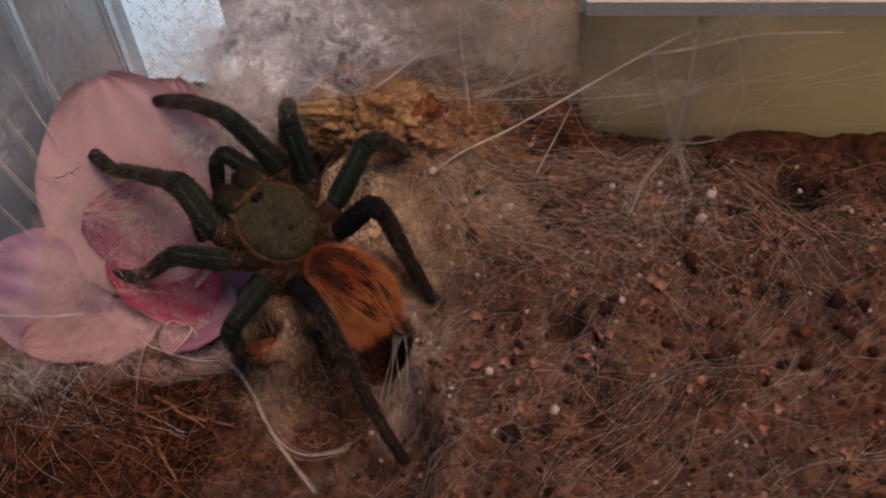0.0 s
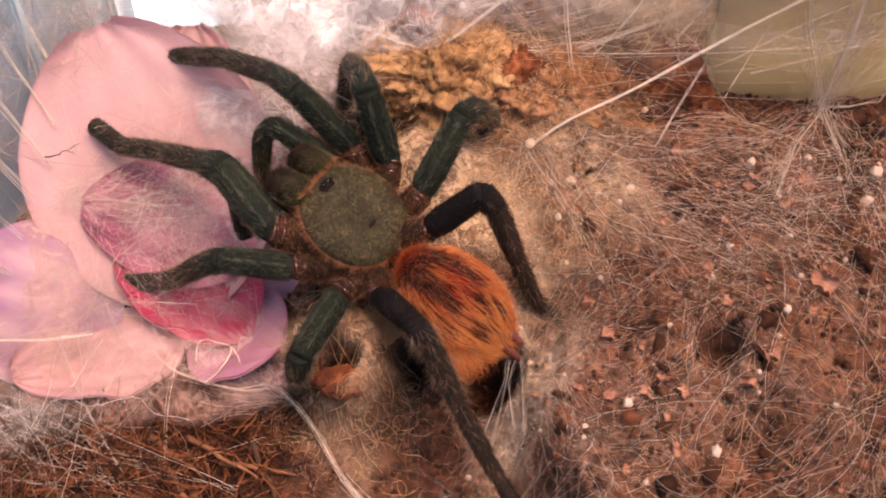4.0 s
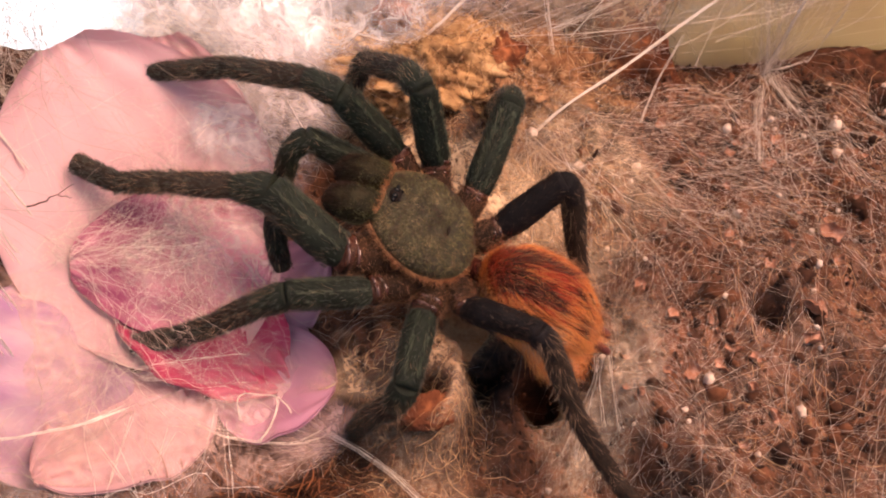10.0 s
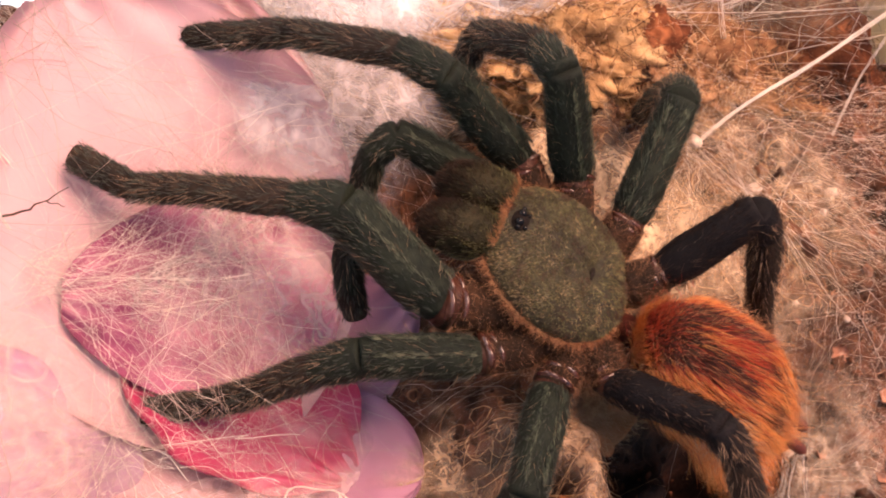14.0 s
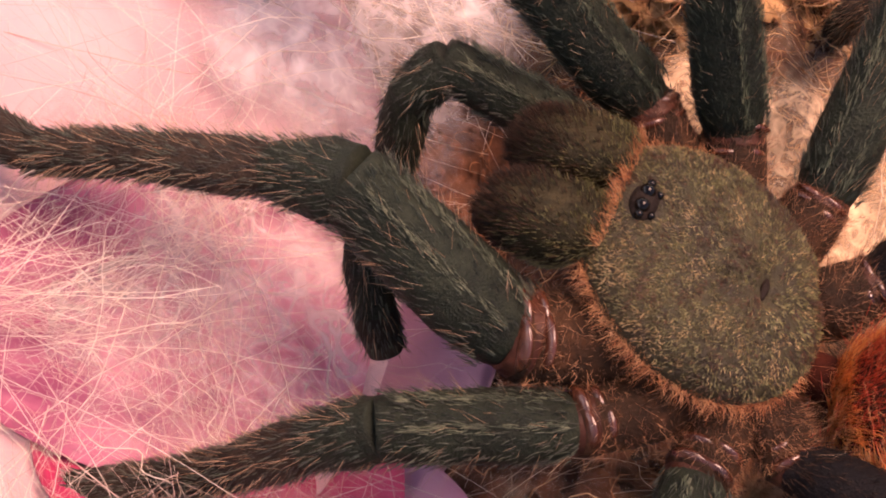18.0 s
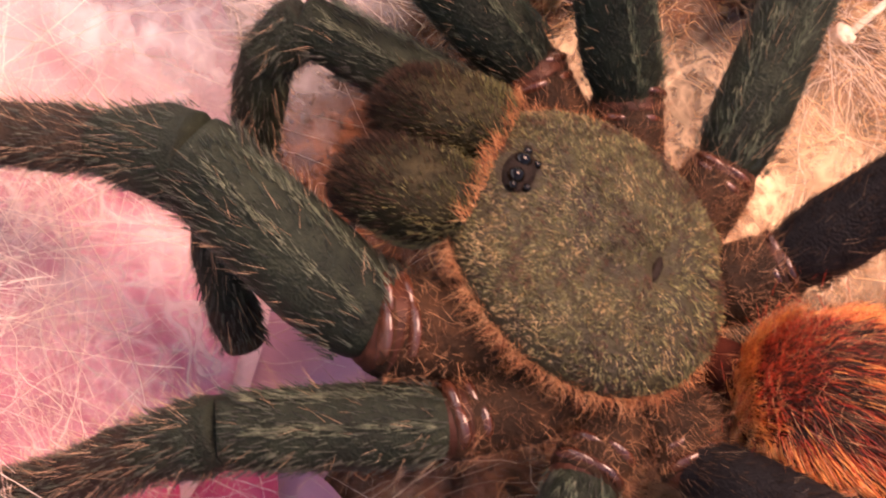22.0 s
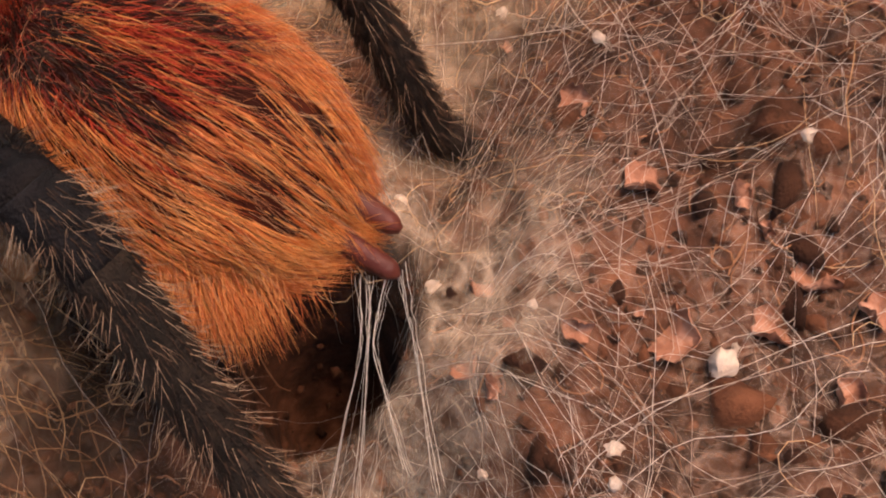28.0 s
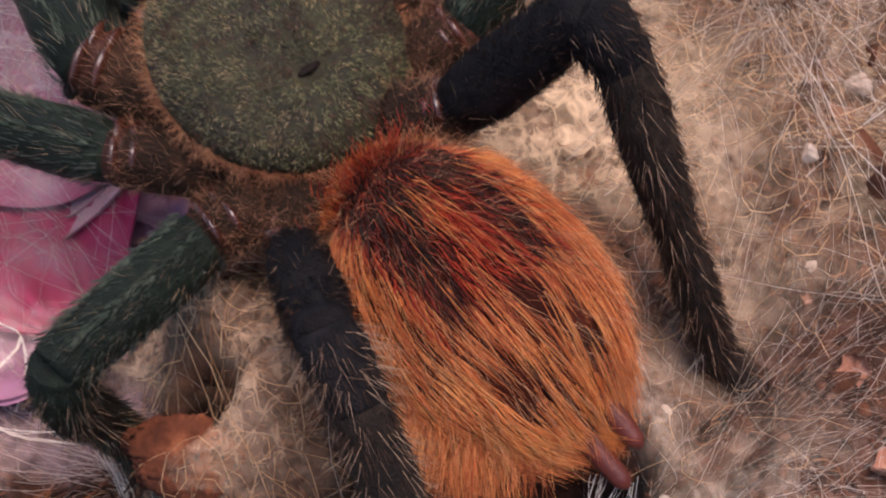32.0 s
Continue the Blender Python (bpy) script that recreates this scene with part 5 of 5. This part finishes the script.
    bundle("web_line", ((-19.2, -26, -20), (-12, -30, -19.5), (-5, -36, -18.5), (2.5, -44, -18.5), (12, -52, -19), (24, -60, -20)), 9, 0.32, 0.05, "thick cream silk cord by the foot")
    bundle("web_line", ((4, -45.5, -18.5), (11, -50, -18.5), (18, -51, -18.5), (24, -48.5, -18.5), (29, -44.5, -19)), 8, 0.45, 0.045, "curved cream silk cord on the soil")
    for a, b, c in (((35.5, -16, 3), (36.4, -20, 0), (33, -30, -18)), ((36.5, -16, 3), (36.8, -20.2, 0), (36, -31, -18)), ((38, -15, 4), (37, -20.4, 0), (40.5, -27, -9)), ((38.5, -15.5, 4), (40.5, -20, -1), (43, -29, -7))):
        bundle("web_line", (a, b, c), 4, 0.15, 0.022, "white silk line drawn from the spinnerets")
    bundle("web_line", ((-38, -27, -14), (-39, -24, -13), (-39, -22, -13), (-37, -21, -12.5), (-34, -22, -12.5), (-31, -21, -12.5), (-30, -23, -13), (-32, -29, -14), (-34, -31, -15)), 3, 0.08, 0.09, "wavy thick silk thread over the throat")
    bundle("web_line", ((-98, -40, 4), (-84, -42, 2), (-70, -36, -2), (-62, -30, -6)), 5, 0.3, 0.1, "white silk line along the lilac petal")
    bundle("web_line", ((-30.5, -22, -12.5), (-28, -24, -13), (-27, -26, -13.5), (-26, -29, -14)), 2, 0.08, 0.08, "wavy branch of a thick silk thread")
    bundle("web_line", ((-48, -28, -13), (-42, -31, -14), (-34, -31.5, -15), (-26, -31, -16), (-20, -27, -18)), 4, 0.3, 0.07, "cream silk thread running to the foot")
    for k in range(6):
        bundle("web_line", ((-104, 40 - 14 * k, 30 + 8 * k), (-96, 32 - 12 * k, 22 + 4 * k), (-84, 22 - 9 * k, 16 - 3 * k)), 5, 0.4, 0.09, "white silk line from petal to terrarium corner")

    for k in range(4):
        x0, x1 = float(rnd.uniform(-10, 90)), float(rnd.uniform(40, 130))
        a = (x0, 64 + 0.08 * x0 + float(rnd.uniform(-3, 6)), float(rnd.uniform(2, 14)))
        b = (x1, 82 + 0.1 * x1, float(rnd.uniform(26, 50)))
        m = tuple((p + q) / 2 - s for p, q, s in zip(a, b, (float(rnd.uniform(-3, 3)), 2, 4)))
        bundle("web_line", (a, m, b), 3, 0.12, 0.035, "cream silk line slung from soil to back wall")
    for k in range(6):
        x0 = float(rnd.uniform(-96, -40))
        a = (x0, float(rnd.uniform(-36, -26)), -4 - 0.12 * (x0 + 96))
        b = (x0 + float(rnd.uniform(-14, 24)), float(rnd.uniform(-64, -50)), -21)
        m = tuple((p + q) / 2 + s for p, q, s in zip(a, b, (float(rnd.uniform(-3, 3)), 0, 3)))
        bundle("web_line", (a, m, b), 3, 0.3, 0.035, "white silk line from the lower petals to the soil")


build_lines()


def film(name, place, nu, nv, mat, label, holes=False, seed=0, ragged=True):
    """A sheet of felted silk over a patch, thinning out to its edges; place(u, v) gives its points."""
    u, v = np.meshgrid(np.linspace(0, 1, nu), np.linspace(0, 1, nv), indexing="ij")
    p = place(u, v).reshape(-1, 3)
    i = (np.arange(nu - 1)[:, None] * nv + np.arange(nv - 1)[None]).reshape(-1)
    f = np.stack([i, i + 1, i + nv + 1, i + nv], 1)
    if ragged:
        rag = smooth_noise(u * 30, v * 30, 9, 130 + seed) + 0.6 * smooth_noise(u * 30, v * 30, 3.5, 180 + seed)
        thick = np.clip((0.86 - np.hypot(2 * u - 1, 2 * v - 1) + 0.3 * rag) * 2.4, 0, 1) * np.clip(np.minimum(np.minimum(u, 1 - u), np.minimum(v, 1 - v)) * 14, 0, 1)
        thick = thick.reshape(-1)
    else:
        edge = np.minimum(np.minimum(u, 1 - u), np.minimum(v, 1 - v)).reshape(-1)
        thick = np.clip(edge * 9, 0, 1)
    if holes:
        thick = thick * np.clip((np.hypot(p[:, 0] - 30.5, p[:, 1] + 14) - 7.0) / 4, 0, 1) * np.clip((np.hypot(p[:, 0] + 2.6, p[:, 1] + 24.6) - 4.6) / 2, 0, 1)
    f = f[thick[f].max(1) > 0.03]
    me = mesh_from(name, p, f, mat)
    me.attributes.new("thickness", "FLOAT", "POINT").data.foreach_set("value", thick.astype(np.float32))
    return tagged(new(name, me), label, "web", kind="stuff")


def over_soil(box, lift, rough=0.4):
    def place(u, v):
        x, y = box[0] + (box[1] - box[0]) * u, box[2] + (box[3] - box[2]) * v
        z = np.maximum(height(x, y), height(x, y, False) - 1.0) + lift + rough * smooth_noise(x, y, 5, 95)
        return np.stack([x, y, z], -1)
    return place


film("silk_sheet", over_soil((-30, 215, -85, 90), 0.7), 220, 160, V_SOIL, "thin dusty film of silk on the soil", True, 0, False)
film("silk_sheet", over_soil((20, 55, -46, 14), 1.8), 80, 90, V_CREAM, "dense pale silk sheet round the burrow mouth", True, 1)
film("silk_sheet", over_soil((-16, 82, -12, 82), 2.4), 90, 90, V_TAN, "golden silk sheet beside the spider", False, 2)
film("silk_sheet", over_soil((-18, 28, -50, -6), 2.4, 0.8), 60, 60, V_FELT, "dense pale tan silk sheet below the spider", True, 3)
film("silk_sheet", over_soil((-30, 40, 40, 84), 2.0, 1.0), 60, 60, V_TAN, "golden silk sheet over the coir clump", False, 4)


def patch(origin, a, b, up, swell, seed):
    origin, a, b, up = (np.asarray(q, float) for q in (origin, a, b, up))

    def place(u, v):
        h = swell * (1 - (2 * u - 1) ** 2) * (1 - (2 * v - 1) ** 2) + 1.2 * smooth_noise(u * 40, v * 40, 8, seed)
        return origin + a * u[..., None] + b * v[..., None] + up * h[..., None]
    return place


film("silk_sheet", patch((-51, -37, -26), (-44, 80, 51), (46, 32, 0), (0.40, -0.46, 0.79), 2.5, 101), 50, 50, V_PINK, "thin silk sheet over the flower", False, 5)
film("silk_sheet", patch((-66, 24, 13), (52, 6, -4), (6, 48, 12), (0.2, -0.4, 0.9), 2, 103), 40, 40, V_WHITE, "greyish white silk sheet between petal and clump", False, 6)
film("silk_sheet", patch((-125, 40, -10), (185, 44, 0), (-8, 4, 90), (0.2, -0.9, 0.2), 3, 105), 50, 50, V_FAINT, "bright white silk sheet across the terrarium corner", False, 7)
film("silk_sheet", patch((-108, -66, -18), (52, 2, -4), (0, 26, 8), (0.1, -0.4, 0.9), 3, 109), 40, 40, V_FAINT, "white veil of silk along the lower petals", False, 9)
film("silk_sheet", patch((-100, -80, -24), (-2, 150, 20), (4, 6, 80), (0.9, -0.1, 0.2), 3, 111), 40, 40, V_WHITE, "thin silk sheet before the acrylic wall", False, 10)
film("silk_sheet", patch((-10, 70, 6), (160, 16, 0), (4, 10, 80), (0.1, -0.9, 0.3), 3, 113), 50, 50, V_HAZE, "thin silk sheet before the back wall", False, 11)
film("silk_sheet", patch((4, 60, 4), (112, 18, -4), (4, 33, 44), (0.1, -0.7, 0.7), 5, 117), 60, 50, V_HAZE, "creamy silk sheet slung from soil to back wall", False, 13)
film("silk_sheet", patch((30, 66, 2), (46, 10, 0), (2, 22, 50), (0.1, -0.9, 0.3), 6, 119), 50, 50, V_TAN, "tan silk sheet hung behind the bark", False, 14)
film("silk_sheet", patch((-104, 38, 2), (120, 34, 4), (-4, 34, 30), (0.1, -0.7, 0.7), 4, 121), 50, 50, V_WHITE, "white silk sheet slung behind the flower", False, 15)


film("silk_sheet", over_soil((33, 51, -40, 0), 1.4, 0.6), 50, 70, V_CREAM, "pale cream silk felt along the burrow's rim", True, 18)
film("silk_sheet", patch((-66, 68, 0), (58, 10, 0), (0, 14, 62), (0.1, -0.8, 0.5), 3, 137), 40, 40, V_WHITE, "white silk sheet between clear corner and clump", False, 23)


film("silk_sheet", patch((-86, -15, -11), (62, -6, -12), (2, 42, 26), (0.3, -0.4, 0.85), 2.5, 141), 60, 60, V_NET, "netted white silk over the flower's throat", False, 24)
film("silk_sheet", patch((-104, 6, 10), (28, -56, -26), (24, 8, -4), (0.2, -0.4, 0.9), 2.0, 143), 60, 50, V_CURTAIN, "tan curtain of silk over the throat's edge", False, 25)
film("silk_sheet", patch((-53, 8, 4), (40, 6, -6), (-4, 44, 24), (0.3, -0.5, 0.8), 1.0, 145), 60, 60, V_GREY, "greyish felt of silk between petal and clump", False, 26)
film("silk_sheet", patch((-108, 26, 4), (150, 36, 2), (-6, 40, 34), (0.1, -0.7, 0.7), 3, 147), 60, 50, V_WHITE, "white silk hung behind the flower", False, 27)
film("silk_sheet", patch((-96, -58, -12), (80, 10, -7), (0, 34, 6), (0.1, -0.4, 0.9), 2, 149), 50, 40, V_CURTAIN, "rosy cream web before the lower petals", False, 28)


film("silk_sheet", patch((-29, -27, -17), (36, -1, 10), (2, 22, 7), (0.0, -0.3, 0.95), 1.5, 153), 60, 50, V_FELT, "tan felt of silk slung under the spider", False, 30)


V_GOLD = veil_material("gold_film", (0.72, 0.52, 0.32), 0.85, 220, 0.6, 0.05, 0.25, 0.55)
film("silk_sheet", over_soil((-14, 40, 2, 52), 2.8, 0.8), 70, 70, V_GOLD, "dense golden silk felt under the far legs", False, 32)
V_DUST = veil_material("dust_film", (0.9, 0.66, 0.42), 0.9, 80, 0.7, 0.03, 0.25, 0.55)
film("silk_sheet", patch((-26, 70, -12), (150, 20, 0), (2, 9, 72), (0, -1, 0.2), 3, 157), 60, 50, V_DUST, "dusty cream silk hung over the wall's joint", False, 33)
V_VEIL = veil_material("rosy_veil", (0.72, 0.5, 0.5), 0.6, 140, 0.6, 0.05, 0.2, 0.55)
film("silk_sheet", patch((-68, -38, -15), (58, 2, -6), (4, 30, 4), (0.1, -0.3, 0.9), 1.5, 159), 50, 50, V_VEIL, "rosy veil of silk over the flower's lower throat", False, 34)
V_FOG = veil_material("fog_film", (0.88, 0.86, 0.85), 1.4, 60, 0.9, 0.03, 0.1, 0.4)
film("silk_sheet", patch((-90, 75, -66), (92, 10, 0), (0, 1, 100), (0, -1, 0.1), 2, 155), 50, 50, V_FOG, "dense white silk over the terrarium's corner", False, 31)


def build_lip():
    """The edge of the silk floor under the spider, curling over the burrow's mouth."""
    nu, nv = 40, 18
    u, v = np.meshgrid(np.linspace(0, 1, nu), np.linspace(0, 1, nv), indexing="ij")
    ang = -2.35 + 2.3 * u
    reach = 7.2 + 1.2 * smooth_noise(u * 9, v * 0, 1.0, 161)
    x = 4.5 + reach * 1.15 * np.cos(ang) * v
    y = -10.5 + reach * np.sin(ang) * v
    z = 3.2 - 2.6 * v ** 3 + 0.35 * smooth_noise(x, y, 2.5, 163)
    top = np.stack([x, y, z], -1).reshape(-1, 3)
    low = top - np.array([0, 0, 0.7]) - np.stack([0 * x, 0 * y, 0.9 * (1 - v ** 6)], -1).reshape(-1, 3)
    n = nu * nv
    f = []
    for i in range(nu - 1):
        for j in range(nv - 1):
            a = i * nv + j
            f += [(a, a + nv, a + nv + 1, a + 1), (n + a, n + a + 1, n + a + nv + 1, n + a + nv)]
        a = i * nv + nv - 1
        f.append((a, a + nv, n + a + nv, n + a))
    lip = tagged(new("silk_lip", mesh_from("silk_lip", np.r_[top, low], f, M_LIP)), "tan rim of felted silk over the burrow mouth", "web")
    rnd = np.random.default_rng(165)
    k = rnd.integers(0, n, 1400)
    part("fuzz", hair_mesh("fuzz", top[k], rnd.normal(size=(1400, 3)) * (1, 1, 0.15) + (0, 0, 0.18), 3.0, 0.02, M_TANF, wild=0.1), lip, "loose pale silk threads")


build_lip()


def motions():
    """Nothing in the place moves but the camera."""
    return None


motions()
